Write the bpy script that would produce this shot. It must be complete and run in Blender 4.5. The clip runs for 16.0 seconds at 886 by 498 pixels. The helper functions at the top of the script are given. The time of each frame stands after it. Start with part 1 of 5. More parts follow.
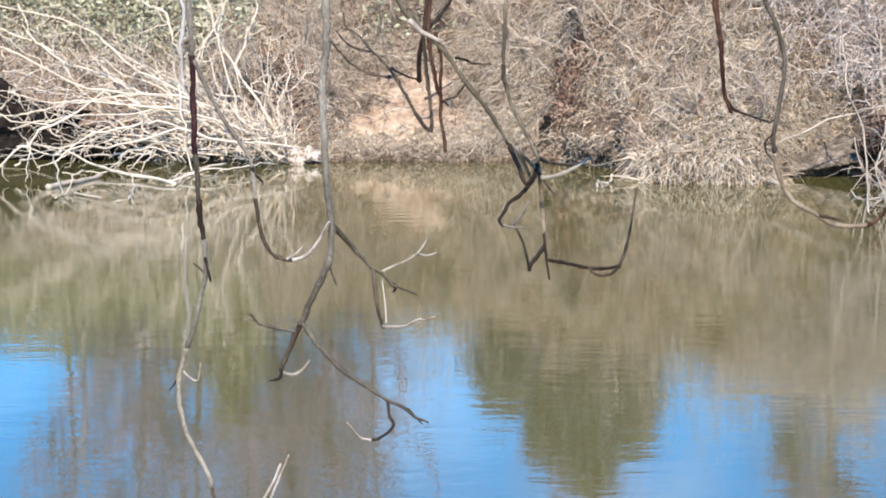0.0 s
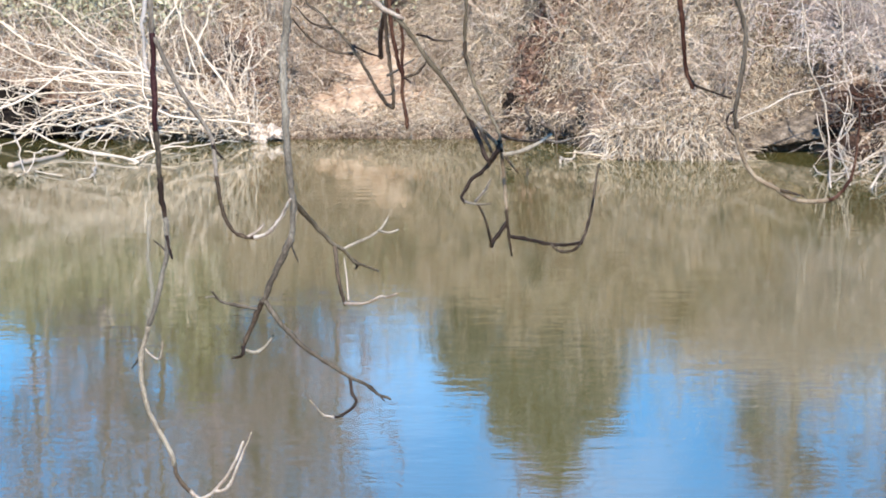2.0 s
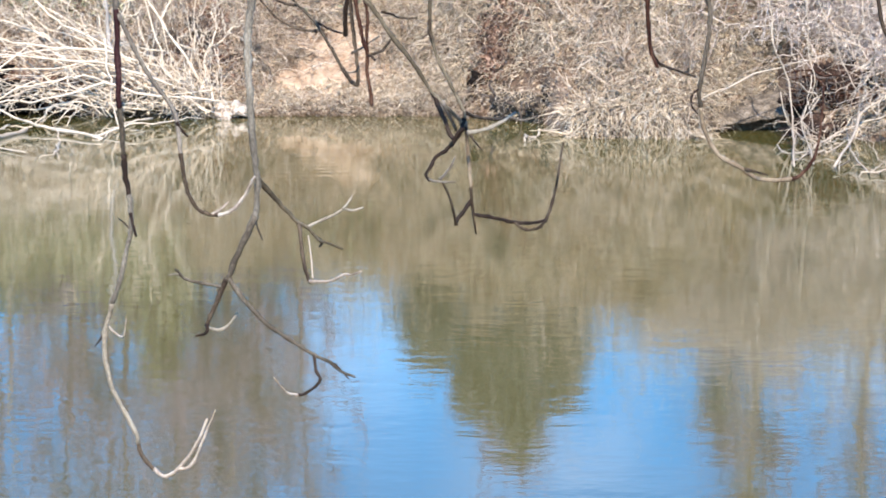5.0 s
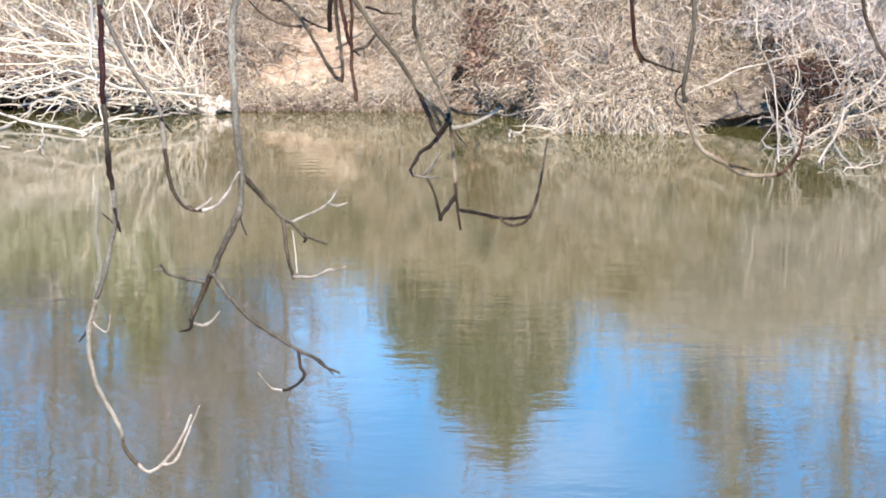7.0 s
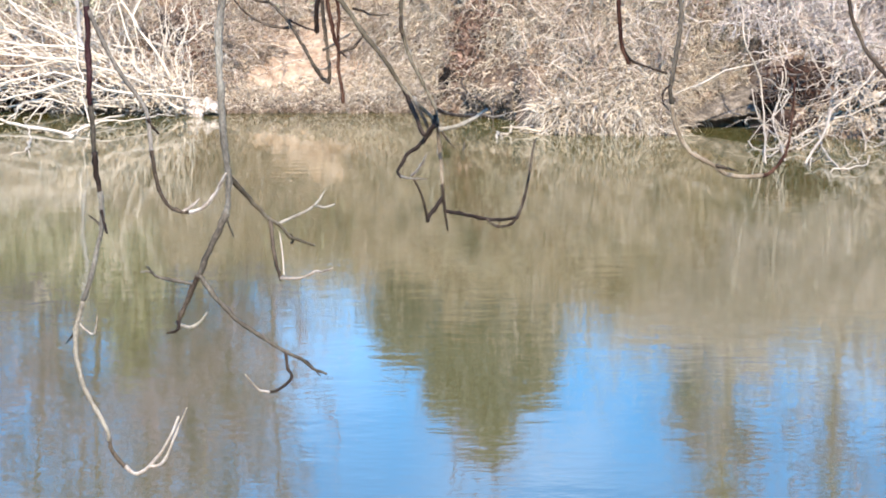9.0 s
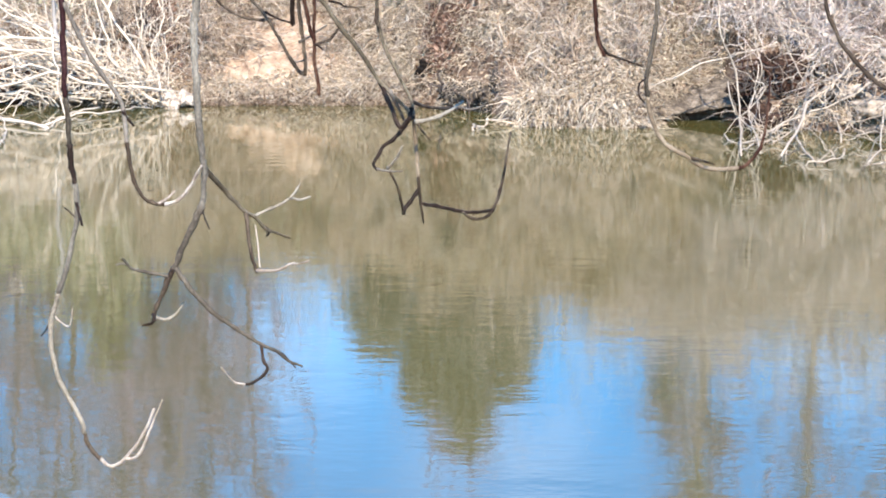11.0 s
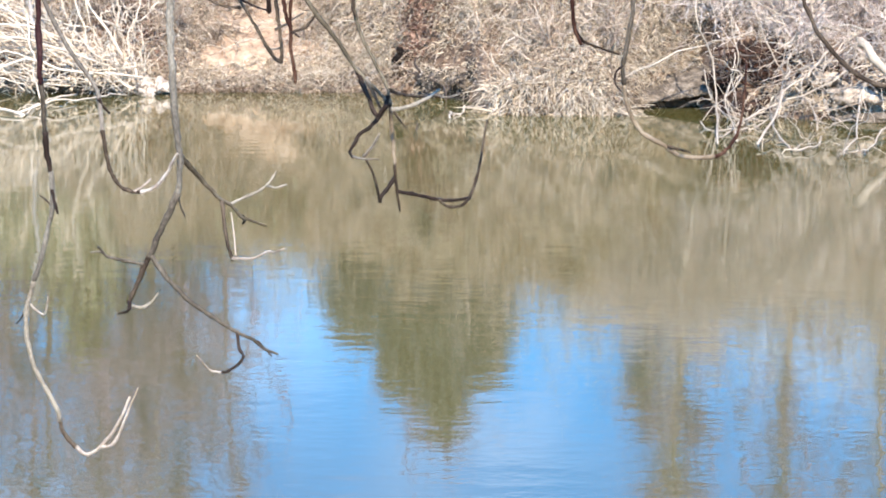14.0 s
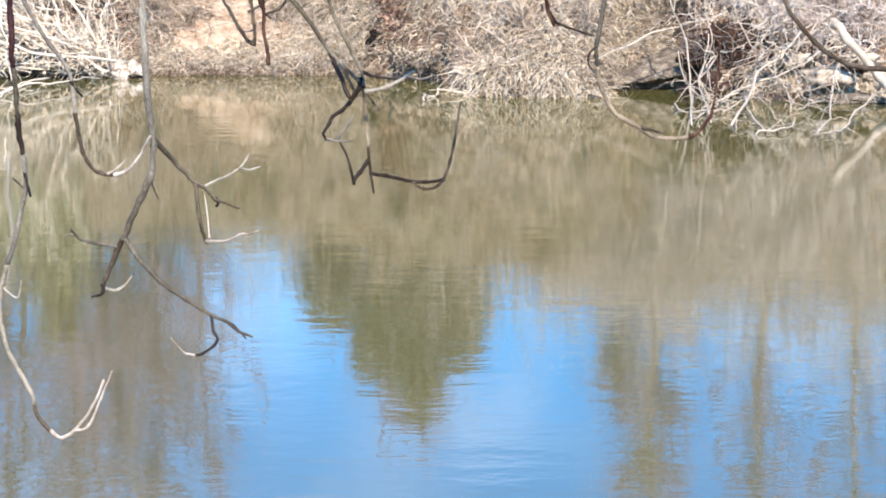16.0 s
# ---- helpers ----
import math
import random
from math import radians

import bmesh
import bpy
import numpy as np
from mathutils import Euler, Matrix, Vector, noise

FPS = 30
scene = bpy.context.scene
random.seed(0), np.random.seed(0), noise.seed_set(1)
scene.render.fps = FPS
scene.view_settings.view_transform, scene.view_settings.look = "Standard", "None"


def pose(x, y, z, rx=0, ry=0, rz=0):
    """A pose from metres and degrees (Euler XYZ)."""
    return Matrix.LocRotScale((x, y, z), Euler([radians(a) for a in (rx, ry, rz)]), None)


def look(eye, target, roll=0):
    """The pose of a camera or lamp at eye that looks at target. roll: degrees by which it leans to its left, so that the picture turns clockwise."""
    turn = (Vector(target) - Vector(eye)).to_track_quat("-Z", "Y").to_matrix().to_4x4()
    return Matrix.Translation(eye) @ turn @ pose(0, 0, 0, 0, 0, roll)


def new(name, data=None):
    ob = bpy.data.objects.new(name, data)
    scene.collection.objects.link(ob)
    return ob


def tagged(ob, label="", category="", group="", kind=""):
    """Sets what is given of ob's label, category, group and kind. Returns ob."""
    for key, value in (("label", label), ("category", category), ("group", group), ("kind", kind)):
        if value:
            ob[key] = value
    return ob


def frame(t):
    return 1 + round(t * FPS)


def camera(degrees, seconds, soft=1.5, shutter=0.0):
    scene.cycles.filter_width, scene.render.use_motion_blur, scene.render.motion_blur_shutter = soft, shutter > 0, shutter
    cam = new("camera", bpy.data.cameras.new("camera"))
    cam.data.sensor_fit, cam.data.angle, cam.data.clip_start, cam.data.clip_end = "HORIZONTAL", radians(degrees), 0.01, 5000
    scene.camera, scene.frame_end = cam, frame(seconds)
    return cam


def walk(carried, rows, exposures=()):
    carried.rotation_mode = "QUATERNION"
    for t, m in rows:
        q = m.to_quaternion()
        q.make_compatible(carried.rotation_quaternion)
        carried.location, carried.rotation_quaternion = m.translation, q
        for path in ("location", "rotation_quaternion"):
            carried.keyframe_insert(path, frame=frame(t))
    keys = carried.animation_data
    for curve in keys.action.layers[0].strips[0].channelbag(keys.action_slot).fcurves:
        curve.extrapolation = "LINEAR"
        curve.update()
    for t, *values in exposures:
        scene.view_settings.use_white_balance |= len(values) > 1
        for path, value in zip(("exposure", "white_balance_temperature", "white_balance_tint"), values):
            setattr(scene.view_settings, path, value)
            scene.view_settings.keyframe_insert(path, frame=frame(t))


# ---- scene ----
cam = camera(22, 16.0, soft=1.9)
walk(cam, [
    (0, pose(-0.0051, 0.0000, 5.0001, 82.711, 0.181, 2.187)),
    (0.5, pose(-0.0051, 0.0000, 5.0004, 82.689, 0.234, 1.938)),
    (1, pose(-0.0043, 0.0000, 4.9996, 82.351, 0.335, 1.673)),
    (1.5, pose(-0.0032, 0.0000, 4.9997, 82.459, 0.299, 1.521)),
    (2, pose(-0.0009, 0.0000, 4.9993, 82.132, 0.302, 1.251)),
    (2.5, pose(-0.0015, 0.0000, 5.0000, 82.076, 0.208, 1.184)),
    (3, pose(-0.0018, 0.0000, 5.0010, 81.959, 0.181, 1.076)),
    (3.5, pose(-0.0005, 0.0000, 4.9995, 82.058, 0.077, 0.905)),
    (4, pose(-0.0019, 0.0000, 5.0003, 81.840, 0.055, 0.722)),
    (6.5, pose(-0.0003, 0.0000, 5.0004, 81.472, 0.001, 0.065)),
    (7, pose(-0.0002, 0.0000, 5.0003, 81.450, -0.000, -0.000)),
    (7.5, pose(-0.0004, 0.0000, 4.9996, 81.534, 0.055, -0.178)),
    (8, pose(-0.0010, 0.0000, 5.0010, 81.476, 0.041, -0.189)),
    (8.5, pose(-0.0005, 0.0000, 5.0010, 81.497, 0.030, -0.227)),
    (9, pose(0.0001, 0.0000, 4.9998, 81.488, 0.028, -0.327)),
    (11.5, pose(0.0013, 0.0000, 4.9993, 81.234, -0.090, -1.010)),
    (12, pose(0.0021, 0.0000, 5.0001, 81.147, -0.098, -1.084)),
    (12.5, pose(0.0021, 0.0000, 4.9998, 81.044, -0.161, -1.225)),
    (13, pose(0.0011, 0.0000, 5.0008, 81.034, -0.209, -1.264)),
    (13.5, pose(0.0018, 0.0000, 5.0003, 80.978, -0.262, -1.301)),
    (14, pose(0.0023, 0.0000, 5.0010, 80.989, -0.230, -1.486)),
    (14.5, pose(0.0033, 0.0000, 4.9998, 80.872, -0.198, -1.624)),
    (15, pose(0.0027, 0.0000, 5.0006, 80.901, -0.257, -1.686)),
    (15.5, pose(0.0035, 0.0000, 4.9987, 80.699, -0.103, -1.736)),
    (16, pose(0.0039, 0.0000, 4.9991, 80.549, -0.090, -2.153)),
], exposures=[(0, 1.225, 6800, 13), (7, 1.425, 6800, 13), (16, 1.525, 6800, 13)])

# ---- light ----
SUN_EL, SUN_AZ = 42.0, 176.5   # the sun stands behind the viewer, to the right
world = bpy.data.worlds.new("world")
scene.world = world
world.use_nodes = True
wt = world.node_tree
sky = wt.nodes.new("ShaderNodeTexSky")
sky.sky_type = "NISHITA"
sky.sun_disc = False
sky.sun_elevation, sky.sun_rotation = radians(SUN_EL), radians(SUN_AZ)
sky.air_density, sky.dust_density, sky.ozone_density, sky.altitude = 1.0, 0.3, 2.5, 1500
wt.nodes["Background"].inputs["Strength"].default_value = 0.15
deep = wt.nodes.new("ShaderNodeHueSaturation")
deep.inputs["Saturation"].default_value = 1.66
wt.links.new(sky.outputs["Color"], deep.inputs["Color"])
# thin drawn-out high cloud over the whole sky
veil = wt.nodes.new("ShaderNodeHueSaturation")
veil.inputs["Saturation"].default_value, veil.inputs["Value"].default_value = 0.45, 1.3
wt.links.new(deep.outputs["Color"], veil.inputs["Color"])
way = wt.nodes.new("ShaderNodeTexCoord")
flat = wt.nodes.new("ShaderNodeMapping")
flat.inputs["Scale"].default_value = (1.0, 1.0, 1.6)
cirrus = wt.nodes.new("ShaderNodeTexNoise")
cirrus.inputs["Scale"].default_value, cirrus.inputs["Detail"].default_value = 11.0, 4
level = wt.nodes.new("ShaderNodeMapRange")
level.inputs["From Min"].default_value, level.inputs["From Max"].default_value, level.inputs["To Max"].default_value = 0.45, 0.75, 0.38
wt.links.new(way.outputs["Generated"], flat.inputs["Vector"])
wt.links.new(flat.outputs["Vector"], cirrus.inputs["Vector"])
wt.links.new(cirrus.outputs["Fac"], level.inputs["Value"])
clouds = wt.nodes.new("ShaderNodeMix")
clouds.data_type = "RGBA"
wt.links.new(level.outputs["Result"], clouds.inputs["Factor"])
wt.links.new(deep.outputs["Color"], clouds.inputs[6])
wt.links.new(veil.outputs["Color"], clouds.inputs[7])
wt.links.new(clouds.outputs[2], wt.nodes["Background"].inputs["Color"])
sun = new("sun", bpy.data.lights.new("sun", "SUN"))
sun.data.energy, sun.data.angle, sun.data.color = 3.6, radians(0.5), (1.0, 0.94, 0.85)
to_sun = Vector((math.sin(radians(SUN_AZ)) * math.cos(radians(SUN_EL)), math.cos(radians(SUN_AZ)) * math.cos(radians(SUN_EL)), math.sin(radians(SUN_EL))))
sun.matrix_world = look(to_sun * 60, (0, 0, 0))

# ---- materials ----
def material(name, stops, scale=4.0, rough=0.8, bump=0.3, island=0.0, fine=60.0, stretch=(1, 1, 1), relief=0.02, spec=0.3):
    """Noise at two scales over a colour ramp; island: how much each separate piece takes a tone of its own."""
    m = bpy.data.materials.new(name)
    m.use_nodes = True
    nt = m.node_tree
    N, K = nt.nodes, nt.links.new
    b = N["Principled BSDF"]
    b.inputs["Roughness"].default_value = rough
    b.inputs["Specular IOR Level"].default_value = spec
    tc = N.new("ShaderNodeTexCoord")
    mp = N.new("ShaderNodeMapping")
    mp.inputs["Scale"].default_value = stretch
    K(tc.outputs["Object"], mp.inputs["Vector"])
    n1, n2 = N.new("ShaderNodeTexNoise"), N.new("ShaderNodeTexNoise")
    n1.inputs["Scale"].default_value, n2.inputs["Scale"].default_value = scale, fine
    n1.inputs["Detail"].default_value, n2.inputs["Detail"].default_value = 5, 3
    for n in (n1, n2):
        K(mp.outputs["Vector"], n.inputs["Vector"])
    mix = N.new("ShaderNodeMix")
    mix.inputs["Factor"].default_value = 0.4
    K(n1.outputs["Fac"], mix.inputs["A"])
    K(n2.outputs["Fac"], mix.inputs["B"])
    out = mix.outputs["Result"]
    if island:
        g = N.new("ShaderNodeNewGeometry")
        mi = N.new("ShaderNodeMix")
        mi.inputs["Factor"].default_value = island
        K(out, mi.inputs["A"])
        K(g.outputs["Random Per Island"], mi.inputs["B"])
        out = mi.outputs["Result"]
    r = N.new("ShaderNodeValToRGB")
    while len(r.color_ramp.elements) < len(stops):
        r.color_ramp.elements.new(0.5)
    for e, (at, col) in zip(r.color_ramp.elements, stops):
        e.position, e.color = at, (*col, 1)
    K(out, r.inputs["Fac"])
    K(r.outputs["Color"], b.inputs["Base Color"])
    if bump:
        bn = N.new("ShaderNodeBump")
        bn.inputs["Strength"].default_value, bn.inputs["Distance"].default_value = bump, relief
        K(mix.outputs["Result"], bn.inputs["Height"])
        K(bn.outputs["Normal"], b.inputs["Normal"])
    return m


BARK = material("dark_bark", [(0.38, (0.018, 0.012, 0.009)), (0.5, (0.048, 0.035, 0.025)), (0.64, (0.13, 0.1, 0.072))], 14, 0.75, 0.5, 0, 300, (1, 1, 0.4), 0.002, 0.08)
GREY = material("grey_bark", [(0.36, (0.042, 0.035, 0.029)), (0.5, (0.11, 0.094, 0.077)), (0.64, (0.25, 0.22, 0.185))], 11, 0.7, 0.5, 0, 300, (1, 1, 0.4), 0.002, 0.08)
DARK = material("wet_dark_bark", [(0.3, (0.009, 0.006, 0.0048)), (0.52, (0.022, 0.0145, 0.0115)), (0.72, (0.06, 0.042, 0.033))], 30, 0.6, 0.5, 0, 300, (1, 1, 0.4), 0.002, 0.08)
REDB = material("reddish_bark", [(0.35, (0.016, 0.006, 0.0045)), (0.5, (0.042, 0.018, 0.012)), (0.7, (0.13, 0.075, 0.05))], 20, 0.7, 0.4, 0, 200, (1, 1, 0.4), 0.002, 0.08)
PALE = material("pale_peeled_twig", [(0.36, (0.16, 0.12, 0.092)), (0.5, (0.32, 0.265, 0.215)), (0.64, (0.49, 0.425, 0.36))], 30, 0.6, 0.3, 0, 300, (1, 1, 0.4), 0.001)
WHITETWIG = material("sunlit_white_twig", [(0.36, (0.24, 0.19, 0.15)), (0.5, (0.45, 0.39, 0.33)), (0.64, (0.62, 0.56, 0.49))], 30, 0.6, 0.3, 0, 300, (1, 1, 0.4), 0.001)
MAROON = material("wet_maroon_bark", [(0.35, (0.012, 0.005, 0.005)), (0.52, (0.028, 0.011, 0.012)), (0.7, (0.07, 0.035, 0.035))], 12, 0.6, 0.5, 0, 300, (1, 1, 0.4), 0.002, 0.08)
BROWNB = material("brown_bark", [(0.38, (0.02, 0.015, 0.011)), (0.5, (0.062, 0.049, 0.036)), (0.64, (0.16, 0.132, 0.1))], 12, 0.7, 0.5, 0, 300, (1, 1, 0.4), 0.002, 0.08)
SILVER = material("silvery_grey_bark", [(0.36, (0.055, 0.048, 0.039)), (0.5, (0.14, 0.126, 0.103)), (0.64, (0.28, 0.257, 0.21))], 11, 0.7, 0.5, 0, 300, (1, 1, 0.4), 0.002, 0.08)
MIDB = material("grey_brown_bark", [(0.36, (0.022, 0.018, 0.014)), (0.5, (0.066, 0.055, 0.042)), (0.64, (0.165, 0.14, 0.11))], 12, 0.7, 0.5, 0, 300, (1, 1, 0.4), 0.002, 0.08)
LIGHTB = material("light_tan_bark", [(0.36, (0.1, 0.084, 0.063)), (0.5, (0.25, 0.218, 0.17)), (0.64, (0.43, 0.385, 0.31))], 12, 0.7, 0.5, 0, 300, (1, 1, 0.4), 0.002, 0.08)
OLIVEB = material("olive_brown_bark", [(0.36, (0.028, 0.022, 0.0145)), (0.5, (0.082, 0.067, 0.046)), (0.64, (0.195, 0.163, 0.118))], 11, 0.7, 0.5, 0, 300, (1, 1, 0.4), 0.002, 0.08)
TANB = material("tan_bark", [(0.38, (0.07, 0.05, 0.033)), (0.5, (0.19, 0.145, 0.1)), (0.64, (0.36, 0.295, 0.215))], 9, 0.7, 0.5, 0, 300, (1, 1, 0.4), 0.002, 0.08)
DARKB = material("sapling_bark", [(0.3, (0.04, 0.03, 0.025)), (0.55, (0.11, 0.085, 0.07)), (0.8, (0.2, 0.17, 0.14))], 5, 0.85, 0.5, 0, 40, (1, 1, 0.4), 0.01)
WOOD = material("bleached_deadwood", [(0.2, (0.3, 0.235, 0.165)), (0.45, (0.56, 0.46, 0.35)), (0.75, (0.76, 0.66, 0.53))], 3, 0.8, 0.4, 0.4, 30, (1, 1, 1), 0.01)
STRAW = material("dry_straw", [(0.28, (0.2, 0.15, 0.1)), (0.42, (0.42, 0.34, 0.24)), (0.55, (0.61, 0.5, 0.37)), (0.72, (0.75, 0.65, 0.51))], 1.3, 0.85, 0, 0.3, 5)
TWIGS = material("dry_twigs", [(0.24, (0.17, 0.11, 0.076)), (0.4, (0.35, 0.265, 0.195)), (0.58, (0.51, 0.41, 0.315)), (0.78, (0.65, 0.56, 0.45))], 0.6, 0.85, 0, 0.42, 5)
DRIFT = material("grey_driftwood", [(0.22, (0.19, 0.145, 0.108)), (0.45, (0.38, 0.31, 0.24)), (0.75, (0.56, 0.48, 0.385))], 3, 0.85, 0.4, 0.4, 30, (1, 1, 1), 0.01)
GREYTWIG = material("grey_twigs", [(0.1, (0.33, 0.25, 0.21)), (0.45, (0.58, 0.475, 0.405)), (0.8, (0.77, 0.68, 0.6))], 0.6, 0.85, 0, 0.55, 6)
TRUNK = material("pale_trunk_bark", [(0.25, (0.2, 0.175, 0.16)), (0.5, (0.34, 0.31, 0.285)), (0.8, (0.5, 0.465, 0.43))], 3, 0.85, 0.5, 0, 30, (1, 1, 0.3), 0.02)
CROWNTWIG = material("bare_crown_twigs", [(0.1, (0.13, 0.09, 0.125)), (0.5, (0.31, 0.24, 0.315)), (0.85, (0.48, 0.395, 0.49))], 0.4, 0.85, 0, 0.5, 6)
LEAF = material("olive_green_leaves", [(0.15, (0.13, 0.13, 0.078)), (0.5, (0.315, 0.305, 0.192)), (0.85, (0.53, 0.5, 0.35))], 0.7, 0.6, 0, 0.5, 5)
NEEDLE = material("cedar_foliage", [(0.15, (0.06, 0.066, 0.056)), (0.5, (0.155, 0.157, 0.142)), (0.85, (0.36, 0.345, 0.31))], 0.7, 0.7, 0, 0.5, 5)
RUST = material("rust_leaves", [(0.1, (0.055, 0.025, 0.018)), (0.45, (0.165, 0.088, 0.06)), (0.8, (0.34, 0.22, 0.155))], 0.7, 0.8, 0, 0.6, 5)
LITTER = material("fallen_leaves", [(0.1, (0.16, 0.1, 0.063)), (0.4, (0.34, 0.24, 0.16)), (0.7, (0.53, 0.415, 0.29)), (0.95, (0.66, 0.55, 0.42))], 1.2, 0.8, 0, 0.6, 5)
VINE = material("dead_vine_leaves", [(0.1, (0.15, 0.12, 0.115)), (0.5, (0.36, 0.31, 0.3)), (0.9, (0.55, 0.49, 0.475))], 0.7, 0.8, 0, 0.6, 5)
CLAY = material("bank_clay", [(0.32, (0.15, 0.085, 0.05)), (0.43, (0.29, 0.196, 0.128)), (0.55, (0.425, 0.315, 0.217)), (0.7, (0.545, 0.438, 0.327))], 2.6, 0.95, 0.6, 0, 7, (1, 1, 1), 0.08)
# brown soil, coloured darker for the shade between grass tufts
SHADESOIL = material("shade_darkened_brown_soil", [(0.3, (0.055, 0.033, 0.022)), (0.45, (0.135, 0.088, 0.059)), (0.58, (0.24, 0.172, 0.12)), (0.72, (0.37, 0.285, 0.205))], 1.1, 0.95, 0.7, 0, 9, (1, 1, 1), 0.08)
OLDGRASS = material("weathered_old_grass", [(0.26, (0.075, 0.046, 0.03)), (0.45, (0.19, 0.13, 0.088)), (0.62, (0.34, 0.255, 0.182)), (0.8, (0.47, 0.375, 0.28))], 1.4, 0.9, 0, 0.3, 5)
# near-black mud: the shade of hollows is put into its colour
SHADEMUD = material("shade_black_mud", [(0.3, (0.004, 0.003, 0.0025)), (0.5, (0.012, 0.009, 0.007)), (0.7, (0.04, 0.03, 0.022))], 4, 0.9, 0.8, 0, 18, (1, 1, 1), 0.06, 0.1)
CLODS = material("tan_eroded_earth", [(0.34, (0.12, 0.09, 0.065)), (0.48, (0.33, 0.265, 0.2)), (0.66, (0.56, 0.475, 0.375))], 4, 0.95, 0.9, 0, 20, (1, 1, 1), 0.06)
MUD = material("grey_root_mud", [(0.36, (0.016, 0.013, 0.011)), (0.5, (0.06, 0.05, 0.042)), (0.62, (0.24, 0.2, 0.16))], 7, 0.8, 0.7, 0, 25, (1, 1, 1), 0.05)
EARTH = material("weathered_earth", [(0.36, (0.045, 0.034, 0.025)), (0.5, (0.14, 0.112, 0.083)), (0.64, (0.3, 0.248, 0.19))], 5, 0.95, 1.0, 0, 22, (1, 1, 1), 0.12)
# reddish soil with the shade of overhung places put into its colour
SHADEREDSOIL = material("shade_darkened_red_soil", [(0.35, (0.012, 0.0065, 0.0045)), (0.5, (0.034, 0.018, 0.012)), (0.68, (0.12, 0.07, 0.048))], 4, 0.95, 1.0, 0, 18, (1, 1, 1), 0.1)
STONE = material("pale_stone", [(0.38, (0.13, 0.095, 0.07)), (0.48, (0.36, 0.3, 0.24)), (0.62, (0.58, 0.51, 0.43))], 9, 0.85, 0.5, 0, 30, (1, 1, 1), 0.03)


RIPPLE = (-2.85, 44.5)
CHOP = (-10.2, 46.0)


def water_material():
    m = bpy.data.materials.new("murky_river_water")
    m.use_nodes = True
    N, K = m.node_tree.nodes, m.node_tree.links.new
    b = N["Principled BSDF"]
    b.inputs["IOR"].default_value = 1.75
    tc = N.new("ShaderNodeTexCoord")
    murk = N.new("ShaderNodeTexNoise")
    murk.inputs["Scale"].default_value = 0.15
    r = N.new("ShaderNodeValToRGB")
    r.color_ramp.elements[0].position, r.color_ramp.elements[0].color = 0.3, (0.09, 0.081, 0.026, 1)
    r.color_ramp.elements[1].position, r.color_ramp.elements[1].color = 0.7, (0.112, 0.1, 0.034, 1)
    K(tc.outputs["Object"], murk.inputs["Vector"])
    K(murk.outputs["Fac"], r.inputs["Fac"])
    K(r.outputs["Color"], b.inputs["Base Color"])
    # long low swell, small ripples, and calmer and rougher patches
    heights = []
    for scale, amount, sx in ((0.7, 0.0042, 0.45), (2.6, 0.0023, 0.55), (8.0, 0.0011, 0.65)):
        mp = N.new("ShaderNodeMapping")
        mp.inputs["Scale"].default_value = (sx, 1.0, 1.0)
        n = N.new("ShaderNodeTexNoise")
        n.inputs["Scale"].default_value, n.inputs["Detail"].default_value = scale, 2
        mul = N.new("ShaderNodeMath")
        mul.operation = "MULTIPLY"
        mul.inputs[1].default_value = amount
        K(tc.outputs["Object"], mp.inputs["Vector"])
        K(mp.outputs["Vector"], n.inputs["Vector"])
        K(n.outputs["Fac"], mul.inputs[0])
        heights.append(mul.outputs[0])
    add = None
    for h in heights:
        if add is None:
            add = h
            continue
        a = N.new("ShaderNodeMath")
        K(add, a.inputs[0])
        K(h, a.inputs[1])
        add = a.outputs[0]
    sep = N.new("ShaderNodeSeparateXYZ")
    K(tc.outputs["Object"], sep.inputs[0])
    wave = N.new("ShaderNodeTexWave")
    wave.bands_direction = "Y"
    wave.inputs["Scale"].default_value, wave.inputs["Distortion"].default_value, wave.inputs["Detail Scale"].default_value = 0.5, 4.0, 0.8
    K(tc.outputs["Object"], wave.inputs["Vector"])
    def calc(op, a, b):
        n = N.new("ShaderNodeMath")
        n.operation = op
        for k, v in enumerate((a, b)):
            if isinstance(v, (int, float)):
                n.inputs[k].default_value = v
            else:
                K(v, n.inputs[k])
        return n.outputs[0]
    # the water lies calmer in the lee of the far bank
    calm = calc("MINIMUM", calc("MAXIMUM", calc("DIVIDE", calc("SUBTRACT", 51.0, sep.outputs["Y"]), 15.0), 0.4), 1.0)
    add = calc("MULTIPLY", add, calm)
    # a faint breath of wind roughens the far water
    far = calc("MINIMUM", calc("MAXIMUM", calc("DIVIDE", calc("SUBTRACT", sep.outputs["Y"], 36.0), 12.0), 0.0), 1.0)
    K(calc("ADD", calc("MULTIPLY", far, 0.014), 0.022), b.inputs["Roughness"])
    # one patch of fine ripples in the middle of the river
    dx, dy = calc("MULTIPLY", calc("SUBTRACT", sep.outputs["X"], RIPPLE[0]), 1.5), calc("MULTIPLY", calc("SUBTRACT", sep.outputs["Y"], RIPPLE[1]), 0.4)
    fade = calc("POWER", 2.718, calc("MULTIPLY", calc("ADD", calc("MULTIPLY", dx, dx), calc("MULTIPLY", dy, dy)), -1.0))
    add = calc("ADD", add, calc("MULTIPLY", calc("MULTIPLY", wave.outputs["Fac"], fade), 0.0026))
    # choppier water round the tips of the fallen tree
    chop = N.new("ShaderNodeTexNoise")
    chop.inputs["Scale"].default_value, chop.inputs["Detail"].default_value = 5.0, 3
    K(tc.outputs["Object"], chop.inputs["Vector"])
    cx, cy = calc("MULTIPLY", calc("SUBTRACT", sep.outputs["X"], CHOP[0]), 0.36), calc("MULTIPLY", calc("SUBTRACT", sep.outputs["Y"], CHOP[1]), 0.13)
